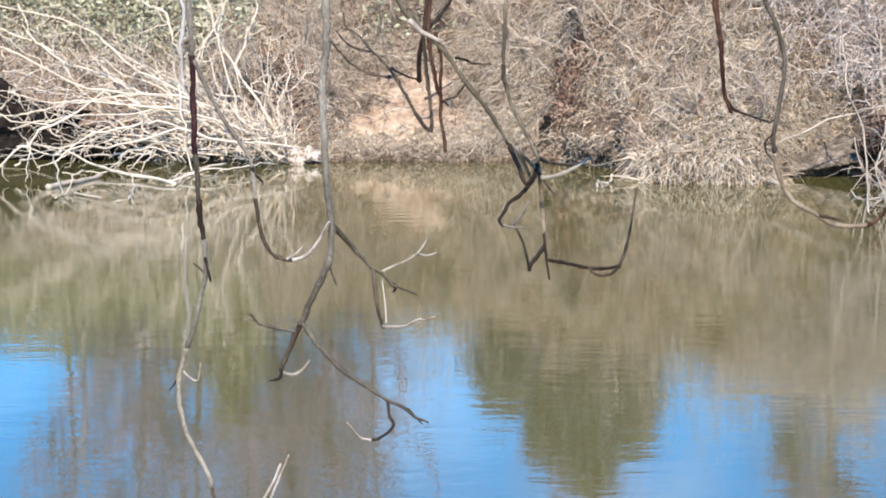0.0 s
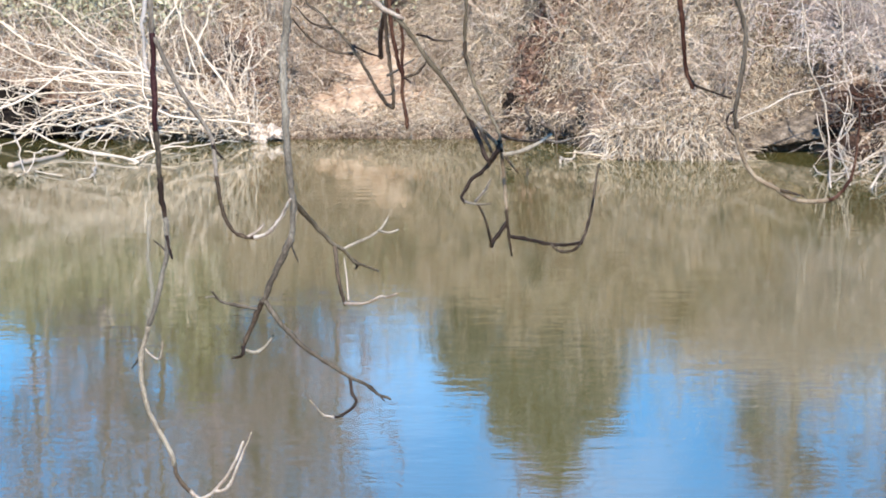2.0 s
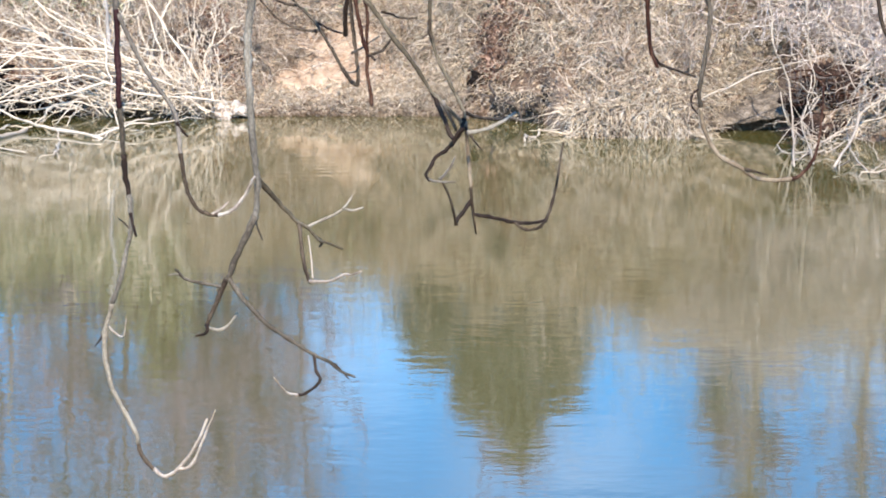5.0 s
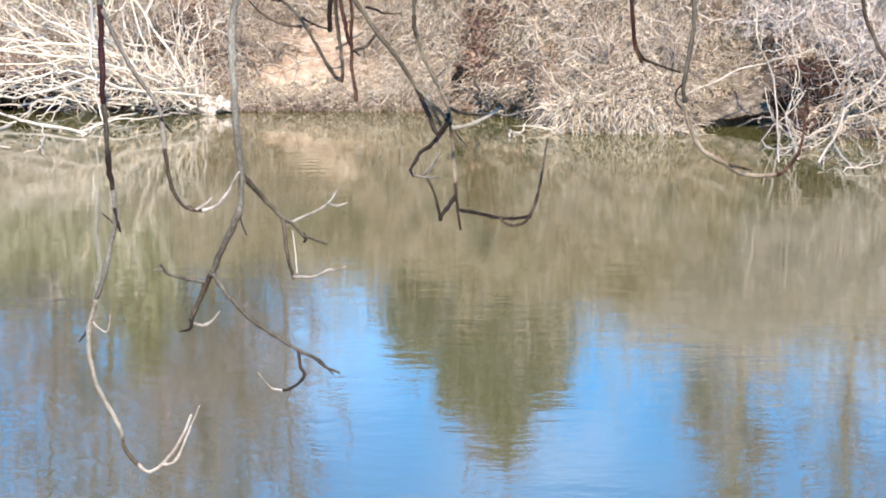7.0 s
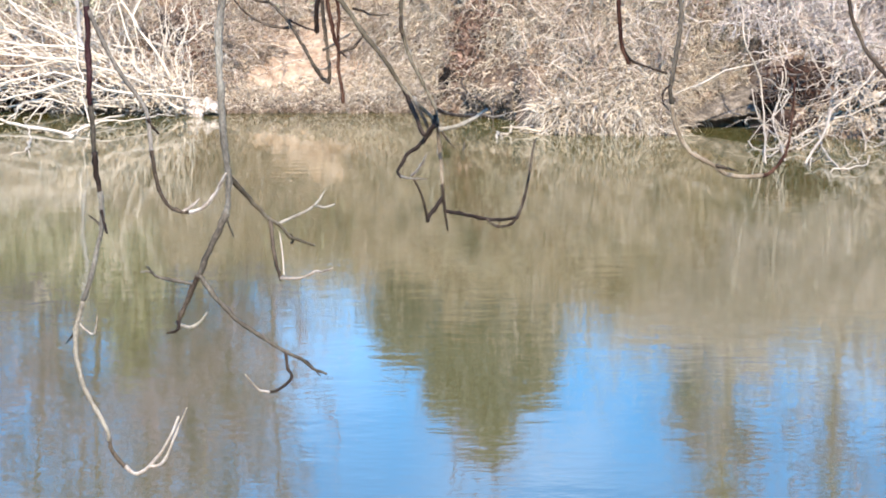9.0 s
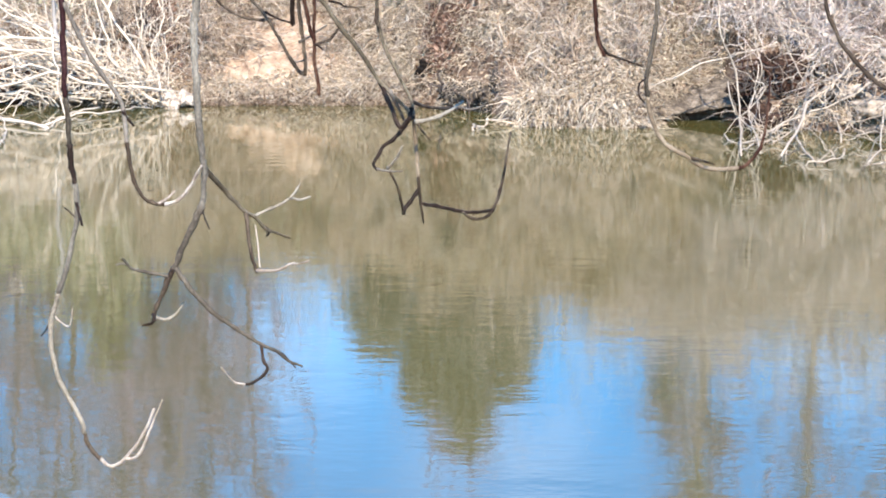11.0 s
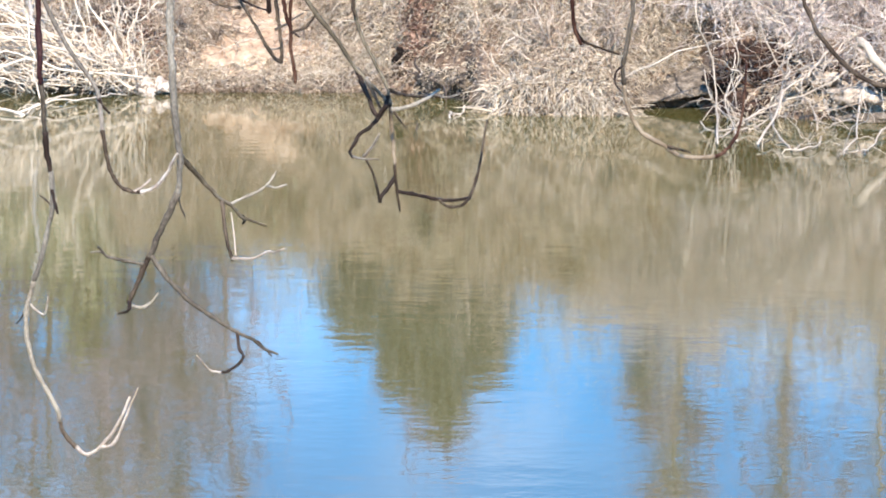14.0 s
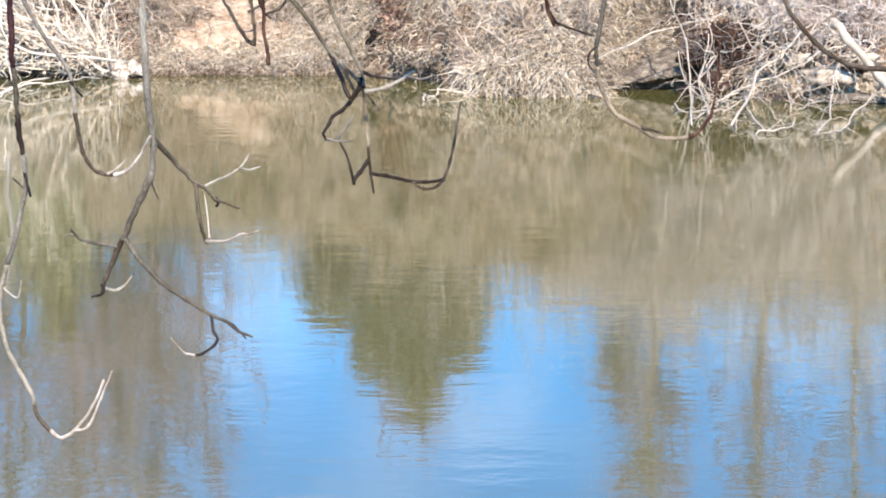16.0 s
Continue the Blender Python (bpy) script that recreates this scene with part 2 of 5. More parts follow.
    fade = calc("POWER", 2.718, calc("MULTIPLY", calc("ADD", calc("MULTIPLY", cx, cx), calc("MULTIPLY", cy, cy)), -1.0))
    add = calc("ADD", add, calc("MULTIPLY", calc("MULTIPLY", chop.outputs["Fac"], fade), 0.0014))
    bn = N.new("ShaderNodeBump")
    bn.inputs["Strength"].default_value, bn.inputs["Distance"].default_value = 1.0, 1.0
    K(add, bn.inputs["Height"])
    K(bn.outputs["Normal"], b.inputs["Normal"])
    return m


WATER = water_material()


# ---- building helpers ----
def mesh_of(name, verts, faces, mat, smooth=True):
    """A mesh object from arrays: verts (n, 3), faces (m, 3 or 4)."""
    verts, faces = np.asarray(verts, dtype=np.float32), np.asarray(faces, dtype=np.int32)
    me = bpy.data.meshes.new(name)
    k = faces.shape[1]
    me.vertices.add(len(verts))
    me.vertices.foreach_set("co", verts.ravel())
    me.loops.add(faces.size)
    me.loops.foreach_set("vertex_index", faces.ravel())
    me.polygons.add(len(faces))
    me.polygons.foreach_set("loop_start", np.arange(0, faces.size, k, dtype=np.int32))
    me.polygons.foreach_set("use_smooth", np.full(len(faces), smooth))
    me.update(calc_edges=True)
    me.materials.append(mat)
    return new(name, me)


def thing(name, at, label, category, group="", kind=""):
    """An Empty at the base of a thing, which its parts hang under."""
    ob = new(name)
    ob.location = at
    ob.empty_display_size = 0.2
    return tagged(ob, label, category, group, kind)


def under(ob, parent, label=""):
    """Makes ob a part of parent, staying where it is in the world."""
    m, p = Matrix.Identity(4), parent
    while p is not None:
        m = p.matrix_parent_inverse @ Matrix.Translation(p.location) @ m
        p = p.parent
    ob.parent = parent
    ob.matrix_parent_inverse = m.inverted()
    return tagged(ob, label)


def tube(points, sides=8, step=4, rough=0.085, seed=0, wig=0.0):
    """Vertices and faces of a round limb along points (x, y, z, radius in mm), bent smoothly, with knots and a closed tip."""
    rng = np.random.default_rng(seed)
    p = np.array([(x, y, z, r / 1000) for x, y, z, r in points])
    q = np.vstack([2 * p[0] - p[1], p, 2 * p[-1] - p[-2]])
    out = []
    for i in range(1, len(q) - 2):
        for s in np.arange(step) / step:
            a, b, c, d = q[i - 1], q[i], q[i + 1], q[i + 2]
            out.append(0.5 * (2 * b + (c - a) * s + (2 * a - 5 * b + 4 * c - d) * s ** 2 + (3 * b - a - 3 * c + d) * s ** 3))
    out.append(p[-1])
    c = np.array(out)
    n = len(c)
    c[:, 3] = np.maximum(c[:, 3], p[:, 3].min() * 0.6) * (1 + rough * rng.normal(size=n))
    c[::5, 3] *= 1 + 1.6 * rough
    c[:, :3] += rng.normal(size=(n, 3)) * c[:, 3:4] * 0.12
    if wig:
        s = np.linspace(0, 1, n)[:, None]
        for k in (2, 4, 7):
            c[:, :3] += wig / k * 1.6 * np.sin(6.28 * k * s * rng.uniform(0.7, 1.2) + rng.uniform(0, 6.28, 3)) * np.minimum(s * 4, 1)
    t = np.gradient(c[:, :3], axis=0)
    t /= np.linalg.norm(t, axis=1)[:, None] + 1e-9
    up = np.array((0.31, 0.9, 0.3))
    u = np.cross(t, up)
    u /= np.linalg.norm(u, axis=1)[:, None] + 1e-9
    w = np.cross(t, u)
    an = np.arange(sides) * 2 * np.pi / sides
    ring = u[:, None] * np.cos(an)[None, :, None] + w[:, None] * np.sin(an)[None, :, None]
    v = c[:, None, :3] + ring * c[:, None, 3:4] * (1 + 0.06 * rng.normal(size=(n, sides, 1)))
    v = v.reshape(-1, 3)
    i, j = np.meshgrid(np.arange(n - 1), np.arange(sides), indexing="ij")
    k = (j + 1) % sides
    f = np.stack([i * sides + j, i * sides + k, (i + 1) * sides + k, (i + 1) * sides + j], -1).reshape(-1, 4)
    tip = len(v)
    v = np.vstack([v, c[-1, :3] + t[-1] * c[-1, 3], c[0, :3]])
    a = np.arange(sides)
    b = (a + 1) % sides
    top = (n - 1) * sides
    caps = np.vstack([np.stack([top + a, top + b, np.full(sides, tip)], -1), np.stack([b, a, np.full(sides, tip + 1)], -1)])
    return v, f, caps


def limb(name, parent, mat, points, label="", sides=8, wig=0.0):
    """One limb or twig as a mesh of its own under its parent."""
    v, f, caps = tube(points, sides, seed=len(bpy.data.objects), wig=wig)
    me = bpy.data.meshes.new(name)
    me.from_pydata(v.tolist(), [], f.tolist() + caps.tolist())
    me.polygons.foreach_set("use_smooth", np.ones(len(me.polygons), dtype=bool))
    me.materials.append(mat)
    return under(new(name, me), parent, label)


def strand_arrays(base, way, length, radius, bend, seg=3, sides=3, wiggle=0.05, rng=None):
    """Many thin tapering stems at once: base, way and bend (n, 3), length and radius (n)."""
    rng = rng or np.random.default_rng(1)
    n = len(base)
    s = np.linspace(0, 1, seg + 1)[None, :, None]
    L = length[:, None, None]
    p = base[:, None] + way[:, None] * L * s + bend[:, None] * L * s ** 2 + rng.normal(size=(n, seg + 1, 3)) * wiggle * L * (s > 0)
    u = np.cross(way, rng.normal(size=(n, 3)))
    u /= np.linalg.norm(u, axis=1)[:, None] + 1e-9
    w = np.cross(way, u)
    w /= np.linalg.norm(w, axis=1)[:, None] + 1e-9
    an = np.arange(sides) * 2 * np.pi / sides
    ring = u[:, None, None] * np.cos(an)[None, None, :, None] + w[:, None, None] * np.sin(an)[None, None, :, None]
    r = radius[:, None, None, None] * (1 - 0.8 * s[..., None])
    v = (p[:, :, None] + ring * r).reshape(-1, 3)
    k = np.arange(n)[:, None, None] * (seg + 1) * sides
    i = np.arange(seg)[None, :, None] * sides
    j = np.arange(sides)[None, None, :]
    j2 = (j + 1) % sides
    f = np.stack([k + i + j, k + i + j2, k + i + sides + j2, k + i + sides + j], -1).reshape(-1, 4)
    return v, f, p


def leaf_arrays(at, size, rng, flat=0.5):
    """Small folded leaves, each of two triangles, at the places given."""
    n = len(at)
    a = rng.normal(size=(n, 3))
    a[:, 2] *= flat
    a /= np.linalg.norm(a, axis=1)[:, None]
    b = np.cross(a, rng.normal(size=(n, 3)))
    b /= np.linalg.norm(b, axis=1)[:, None]
    c = np.cross(a, b)
    S = size[:, None]
    v = np.stack([at - a * S, at + b * S * 0.5 + c * S * 0.15, at + a * S, at - b * S * 0.5 + c * S * 0.15], 1).reshape(-1, 3)
    k = np.arange(n)[:, None] * 4
    f = np.vstack([k + np.array([[0, 1, 2]]), k + np.array([[0, 2, 3]])])
    return v, f


# ---- the shape of the land ----
SHORE_X = np.array([-400, -30, -20, -13.7, -10.5, -8, -6, -4.8, -0.6, 0.9, 2.05, 2.5, 5.2, 5.8, 7.3, 8.0, 9.3, 11.4, 16, 30, 400.0])
SHORE_Y = np.array([75, 66, 62, 59.6, 57.0, 56.2, 55.6, 56.2, 56.2, 55.6, 54.2, 50.95, 50.65, 52.5, 52.8, 50.6, 49.9, 49.6, 49, 47, 40.0])


def lumps(x, y, k=1.0):
    return (np.sin(x * 1.7 * k + 0.6 * np.sin(y * 1.1 * k)) * np.cos(y * 1.3 * k + 1.1) + 0.5 * np.sin(x * 3.9 * k + 2.0 + y * 2.3 * k) + 0.3 * np.sin(x * 8.3 * k - y * 6.1 * k)) / 1.8


def land(x, y):
    """Height of the ground: the near bank, the river bed, the far bank and the flat land behind it."""
    x, y = np.asarray(x, dtype=float), np.asarray(y, dtype=float)
    s = y - np.interp(x, SHORE_X, SHORE_Y) + 0.15 * lumps(x, 3.0 + 0 * y, 1.3)
    mean = sum(np.interp(x + d, SHORE_X, SHORE_Y) for d in (-4, -3, -2, -1, 0, 1, 2, 3, 4)) / 9
    w = np.clip(s / 3.0, 0, 1)
    up = np.maximum(s * (1 - w) + (y - mean) * w, 0)
    lip = np.interp(x, [-8, -5, -1, 1, 2, 5, 6, 8, 11], [0.25, 0.1, 0.12, 0.5, 0.55, 0.5, 0.75, 0.5, 0.3])
    rise = np.interp(x, [-14, -6, -4, -1, 1, 5, 12], [0.7, 0.72, 0.62, 0.66, 0.85, 0.9, 0.8])
    far = np.where(s < 0.25, lip * s / 0.25, lip + np.maximum(up - 0.25, 0) * rise)
    far = np.where(far > 4.2, 4.2 + 1.1 * (1 - np.exp(-np.clip(far - 4.2, 0, 60) / 1.5)), far)
    far = far + np.clip(s, 0, 1.2) * 0.13 * lumps(x, y, 1.0) + np.clip(s, 0, 0.6) * 0.06 * lumps(x, y, 3.1)
    far = far + np.clip(s - 0.2, 0, 1.0) * np.interp(x, [0.5, 2.2], [0.03, 0.13]) * lumps(x + 4.1, y, 1.9)
    far = far - 0.35 * np.exp(-((x - 0.5) ** 2 + (y - 56.4) ** 2) / 0.05) * (s > 0)
    bed = np.maximum(s * 0.5, -1.4)
    near = np.clip((15.5 - y) * 0.28, -1.4, 3.35) + 0.05 * lumps(x, y, 1.4) * (y < 13)
    return np.maximum(np.where(s > 0, far, bed), near)


def spread(lo, hi, far, step):
    mid = np.arange(lo, hi + step / 2, step)
    out = np.geomspace(1, far, 14)
    return np.concatenate([lo - out[::-1], mid, hi + out])


gx, gy = spread(-19, 19, 1500, 0.14), np.concatenate([-np.geomspace(1500, 2, 12), np.arange(-1, 17, 0.5), np.arange(18, 47, 1.5), np.arange(47.5, 66, 0.14), np.arange(66.5, 90, 1.0), 90 + np.geomspace(2, 1800, 14)])
X, Y = np.meshgrid(gx, gy, indexing="ij")
Z = land(X, Y)
nx, ny = X.shape
i, j = np.meshgrid(np.arange(nx - 1), np.arange(ny - 1), indexing="ij")
ground = mesh_of("ground", np.stack([X, Y, Z], -1).reshape(-1, 3), np.stack([i * ny + j, (i + 1) * ny + j, (i + 1) * ny + j + 1, i * ny + j + 1], -1).reshape(-1, 4), CLAY)
slope = ((X + 3.1) / (1.9 + 0.45 * np.sin(Y * 2.7))) ** 2 + ((Y - 57.7) / (1.75 + 0.35 * np.sin(X * 3.3))) ** 2 + 0.35 * lumps(X, Y, 2.3)
# all but the open clay slope takes the soil with grass shade in its colour
ground.data.materials.append(SHADESOIL)
ground.data.polygons.foreach_set("material_index", ((slope[:-1, :-1] > 1) & (Y[:-1, :-1] > 40)).astype(np.int32).ravel())
tagged(ground, "tan and reddish clay river banks with leaf litter", "ground", kind="structure")
water = mesh_of("water", [(-1500, 10, 0), (1500, 10, 0), (1500, 120, 0), (-1500, 120, 0)], [(0, 1, 2, 3)], WATER)
tagged(water, "calm murky olive-brown river water mirroring bank and sky", "water", kind="structure")


def on_bank(n, x0, x1, s0, s1, rng):
    """n places on the far bank, between two distances behind the shore."""
    x = rng.uniform(x0, x1, n)
    y = np.interp(x, SHORE_X, SHORE_Y) + rng.uniform(s0, s1, n)
    return np.stack([x, y, land(x, y)], -1)


def in_hollow(b):
    """Bare places: the hollow behind the fallen brush, a burrow, and the muddy roots."""
    x, y = b[:, 0], b[:, 1]
    return ((x > 7.4) & (x < 9.6) & (y > 50.75) & (y < 52.4)) | ((x > 0.33) & (x < 0.67) & (y > 55.9) & (y < 56.6)) | ((x > 0.85) & (x < 2.2) & (y > 53.2) & (y < 55.5)) | ((x > 2.1) & (x < 2.65) & (y > 52.6) & (y < 54.3)) | (((x - 1.05) / 0.34) ** 2 + ((y - 56.75) / 0.65) ** 2 < 1) | ((x > 5.5) & (x < 7.75) & (y > 51.4) & (y < 52.9))


def stems(name, base, mat, rng, length, radius, up, out, side, droop, label, category, seg=3, wiggle=0.05, tuft=0.0, anywhere=False):
    """Uncountable thin stems that rise, lean towards the water and droop."""
    base = base if anywhere else base[~in_hollow(base)]
    n = len(base)
    if tuft:
        # gathered into tufts, whose stems lean outwards from the middle
        heart = base[rng.integers(0, n, n // 28)]
        which = rng.integers(0, len(heart), n)
        off = rng.normal(size=(n, 2)) * tuft
        base = heart[which] + np.stack([off[:, 0], off[:, 1], 0 * off[:, 0]], -1)
        base[:, 2] = np.maximum(land(base[:, 0], base[:, 1]), 0.02)
    way = np.stack([rng.normal(0, side, n), -np.abs(rng.normal(out, 0.35, n)), rng.normal(up, 0.35, n)], -1)
    if tuft:
        way[:, :2] = way[:, :2] * 0.55 + off / tuft * 0.55 + rng.normal(size=(len(heart), 2))[which] * 0.25
    way /= np.linalg.norm(way, axis=1)[:, None]
    bend = np.stack([rng.normal(0, 0.25, n), rng.normal(-0.1, 0.15, n), -np.abs(rng.normal(droop, 0.3, n))], -1)
    L = rng.uniform(*length, n)
    if tuft:
        L = L * rng.uniform(0.6, 1.25, len(heart))[which]
    v, f, _ = strand_arrays(base, way, L, rng.uniform(*radius, n), bend, seg, 3, wiggle, rng)
    return tagged(mesh_of(name, v, f, mat), label, category, kind="stuff")


# ---- the far bank's growth ----
def is_open(b):
    """Where the bank is bare clay: the slope between the fallen tree and the grass clump."""
    return ((b[:, 0] + 3.0) / (1.5 + 0.5 * np.sin(b[:, 1] * 3.1))) ** 2 + ((b[:, 1] - 57.9) / 1.5) ** 2 < 1


rng = np.random.default_rng(11)
b = on_bank(38000, -19, 19, 0.08, 9, rng)
b = b[~((((b[:, 0] + 3.3) / 1.2) ** 2 + ((b[:, 1] - 58.0) / 1.3) ** 2 < 1) & (rng.random(len(b)) < 0.9))]
c = b[(b[:, 0] < -6.2) & (b[:, 1] < np.interp(b[:, 0], SHORE_X, SHORE_Y) + 1.2)]
c = np.repeat(c, 2, axis=0) + rng.normal(size=(2 * len(c), 3)) * np.array((0.1, 0.1, 0.0))
c[:, 2] = np.maximum(land(c[:, 0], c[:, 1]), 0.02)
v, f = leaf_arrays(c + np.array((0, 0, 0.06)), rng.uniform(0.04, 0.1, len(c)), rng, 0.3)
tagged(mesh_of("brown_leaf_litter", v, f, RUST, False), "brown dead leaves under the fallen tree", "leaf litter", kind="stuff")
v, f = leaf_arrays(b + np.array((0, 0, 0.03)), rng.uniform(0.03, 0.08, len(b)), rng, 0.3)
tagged(mesh_of("leaf_litter", v, f, LITTER, False), "dry brown fallen leaves on the bank", "leaf litter", kind="stuff")

b = on_bank(12000, -18, 18, 0.1, 8.5, rng)
b = b[~((is_open(b) | (b[:, 0] < -6.2)) & (rng.random(len(b)) < 0.75))]
stems("dry_grass", b, STRAW, rng, (0.15, 0.6), (0.008, 0.02), 0.6, 0.6, 0.8, 0.8, "dry straw-coloured grass drooping down the bank", "grass", 3, 0.08)
b = on_bank(8600, 2.9, 6.6, 0.0, 5.5, rng)
stems("drooping_dry_grass", b, STRAW, rng, (0.35, 1.0), (0.01, 0.024), 0.6, 0.7, 0.9, 1.0, "pale dry grass clump hanging over the water's edge", "grass", 4, 0.06, 0.12)
b = on_bank(5000, 2.9, 8.0, 0.1, 6.5, rng)
stems("weathered_grass", b, OLDGRASS, rng, (0.3, 0.8), (0.009, 0.02), 0.6, 0.6, 0.9, 0.9, "weathered brown grass in the dry clump", "grass", 4, 0.07, 0.1)
b = on_bank(950, 2.5, 4.9, -0.05, 1.5, rng)
stems("hanging_grass_fringe", b, STRAW, rng, (0.35, 0.9), (0.015, 0.03), 0.35, 0.75, 0.8, 0.8, "thick pale grass stalks hanging over the waterline", "grass", 4, 0.06, 0.12)
# brown stalks whose darker colour stands in for shadowed gaps in the clump
b = np.vstack([on_bank(1500, 2.5, 5.35, -0.05, 1.0, rng), on_bank(1700, 4.1, 5.7, -0.03, 2.2, rng)])
stems("shade_brown_grass_fringe", b, OLDGRASS, rng, (0.2, 0.55), (0.012, 0.024), 0.3, 0.6, 0.9, 0.9, "brown grass ends along the waterline, darker for shade in the clump", "grass", 3, 0.07, 0.1)
b = np.vstack([on_bank(2300, -6.2, 0.9, 0.1, 1.1, rng), on_bank(1200, 2.4, 6.4, -0.03, 0.45, rng)])
stems("shore_grass", b, STRAW, rng, (0.12, 0.42), (0.009, 0.022), 0.7, 0.6, 0.9, 0.7, "short dry grass and twigs along the waterline", "grass", 3, 0.09)
b = on_bank(2200, -5.4, 1.3, -0.02, 0.5, rng)
stems("shore_debris", b, OLDGRASS, rng, (0.12, 0.45), (0.01, 0.024), 0.35, 0.5, 1.1, 0.5, "brown washed-up stalks along the waterline", "debris", 3, 0.1, 0.09)
b = on_bank(1500, -5.4, 1.3, -0.05, 0.42, rng)
b[:, 2] = np.maximum(b[:, 2], 0.0) + rng.uniform(0.0, 0.09, len(b))
v, f = leaf_arrays(b, rng.uniform(0.04, 0.1, len(b)), rng, 0.6)
tagged(mesh_of("damp_leaf_litter", v, f, OLDGRASS, False), "damp grey-brown dead leaves along the waterline", "leaf litter", kind="stuff")
b = np.vstack([on_bank(6000, -6.0, 0.2, 0.5, 6.5, rng), on_bank(4500, 0.2, 2.5, 0.5, 6.5, rng), on_bank(4600, -1.9, 0.75, 0.3, 4.5, rng)])
b = b[~is_open(b)]
stems("slope_grass", b, STRAW, rng, (0.25, 0.85), (0.008, 0.021), 0.6, 0.6, 0.9, 0.9, "matted dry grass on the slope", "grass", 4, 0.07, 0.13)
b = np.vstack([on_bank(1800, -6.2, 0.2, 1.5, 6.5, rng), on_bank(1500, 0.5, 2.6, 0.9, 6.5, rng)])
b = b[~is_open(b)]
stems("weathered_grass", b, OLDGRASS, rng, (0.25, 0.7), (0.009, 0.02), 0.6, 0.6, 0.9, 0.9, "weathered brown grass on the slope", "grass", 4, 0.07, 0.1)
for k, (cx, cy, rx, ry, n) in enumerate(((1.0, 56.6, 0.45, 0.6, 2700), (0.15, 59.3, 0.4, 0.5, 900), (1.7, 56.6, 0.4, 0.6, 500), (-6.3, 58.4, 0.8, 1.0, 1700), (6.6, 54.2, 0.7, 0.6, 400), (10.4, 51.9, 1.2, 0.8, 700), (0.2, 59.5, 1.0, 0.8, 900))):
    c = np.stack([rng.normal(cx, rx * 0.55, n), rng.normal(cy, ry * 0.55, n), np.zeros(n)], -1)
    c[:, 2] = land(c[:, 0], c[:, 1]) + rng.uniform(0.05, 0.45, n)
    v, f = leaf_arrays(c, rng.uniform(0.035, 0.085, n), rng, 0.8)
    tagged(mesh_of("rusty_leaves", v, f, RUST, False), "patch of rust-brown dead leaves among dry grass", "dead leaves", kind="stuff")
c = np.stack([rng.normal(1.05, 0.25, 130), rng.normal(56.8, 0.4, 130), np.zeros(130)], -1)
c[:, 2] = land(c[:, 0], c[:, 1])
stems("dark_brush", c, DARKB, rng, (0.3, 0.9), (0.01, 0.022), 0.9, 0.4, 0.9, 0.5, "dark bare stalks among rust-brown leaves", "brush", 4, 0.07, anywhere=True)
b = on_bank(1500, -5.6, 1.2, 0.2, 4.5, rng)
b = b[~(is_open(b) & (rng.random(len(b)) < 0.6))]
stems("draped_dry_vine", b, TWIGS, rng, (0.5, 1.5), (0.006, 0.015), 0.3, 0.8, 1.1, 0.5, "thin dry vines and stalks lying on the clay slope", "brush", 5, 0.05)
b = on_bank(4200, -2, 18, 1.2, 9, rng)
stems("bare_brush", b, TWIGS, rng, (0.6, 1.7), (0.01, 0.024), 0.9, 0.5, 0.9, 0.6, "tangled bare brown brush on the bank", "brush", 5, 0.07)
b = on_bank(3800, -18, -3.0, 1.5, 9, rng)
b = b[~is_open(b)]
stems("bare_brush", b, TWIGS, rng, (0.6, 1.6), (0.01, 0.024), 0.9, 0.5, 0.9, 0.5, "bare brown brush among green undergrowth", "brush", 5, 0.07)
b = on_bank(2000, -15, -5, 2.2, 8.5, rng)
stems("pale_brush", b, WOOD, rng, (0.8, 2.2), (0.008, 0.02), 1.2, 0.4, 0.7, 0.4, "pale bare twigs among green undergrowth", "brush", 5, 0.06)
b = np.vstack([on_bank(2600, 5.5, 18, 1.0, 7, rng), on_bank(1800, 6.6, 13, 1.5, 6, rng), on_bank(4600, 6.2, 10.5, 2.3, 6.0, rng)])
stems("grey_brush", b, GREYTWIG, rng, (0.8, 2.0), (0.01, 0.026), 1.0, 0.5, 0.7, 0.6, "greyish bare twigs of a dense thicket", "brush", 5, 0.07)
b = on_bank(9000, -19, 19, 5, 13, rng)
b = b[rng.random(len(b)) < 0.55 + 0.45 * lumps(b[:, 0], b[:, 1], 0.6)]
stems("tall_brush", b, TWIGS, rng, (0.5, 2.6), (0.008, 0.02), 1.3, 0.2, 0.5, 0.2, "tall bare brush along the top of the bank", "brush", 4, 0.06)
b = on_bank(3400, -15, 16, 6, 12, rng)
b = b[rng.random(len(b)) < 0.35 + 0.8 * lumps(b[:, 0], 2.0 + 0 * b[:, 0], 0.45)]
stems("thin_saplings", b, GREYTWIG, rng, (1.5, 4.6), (0.008, 0.018), 1.8, 0.1, 0.35, 0.1, "thin pale bare saplings along the top of the bank", "brush", 5, 0.05)
b = on_bank(650, 7.0, 17, 6, 12, rng)
stems("thin_saplings", b, GREYTWIG, rng, (2.0, 5.2), (0.008, 0.017), 1.8, 0.1, 0.35, 0.1, "thin tan bare saplings above a grey thicket", "brush", 5, 0.05)
b = np.vstack([on_bank(10500, -18, -7.2, 2.6, 9, rng), on_bank(9000, -18, -8.4, 2.6, 9, rng), on_bank(280, -4.4, -2.0, 3.2, 5.0, rng)])
b[:, 2] += rng.uniform(0.2, 2.1, len(b))
v, f = leaf_arrays(b, rng.uniform(0.05, 0.12, len(b)), rng, 0.8)
tagged(mesh_of("green_undergrowth", v, f, LEAF, False), "olive green leafy undergrowth behind bleached branches", "undergrowth", kind="stuff")


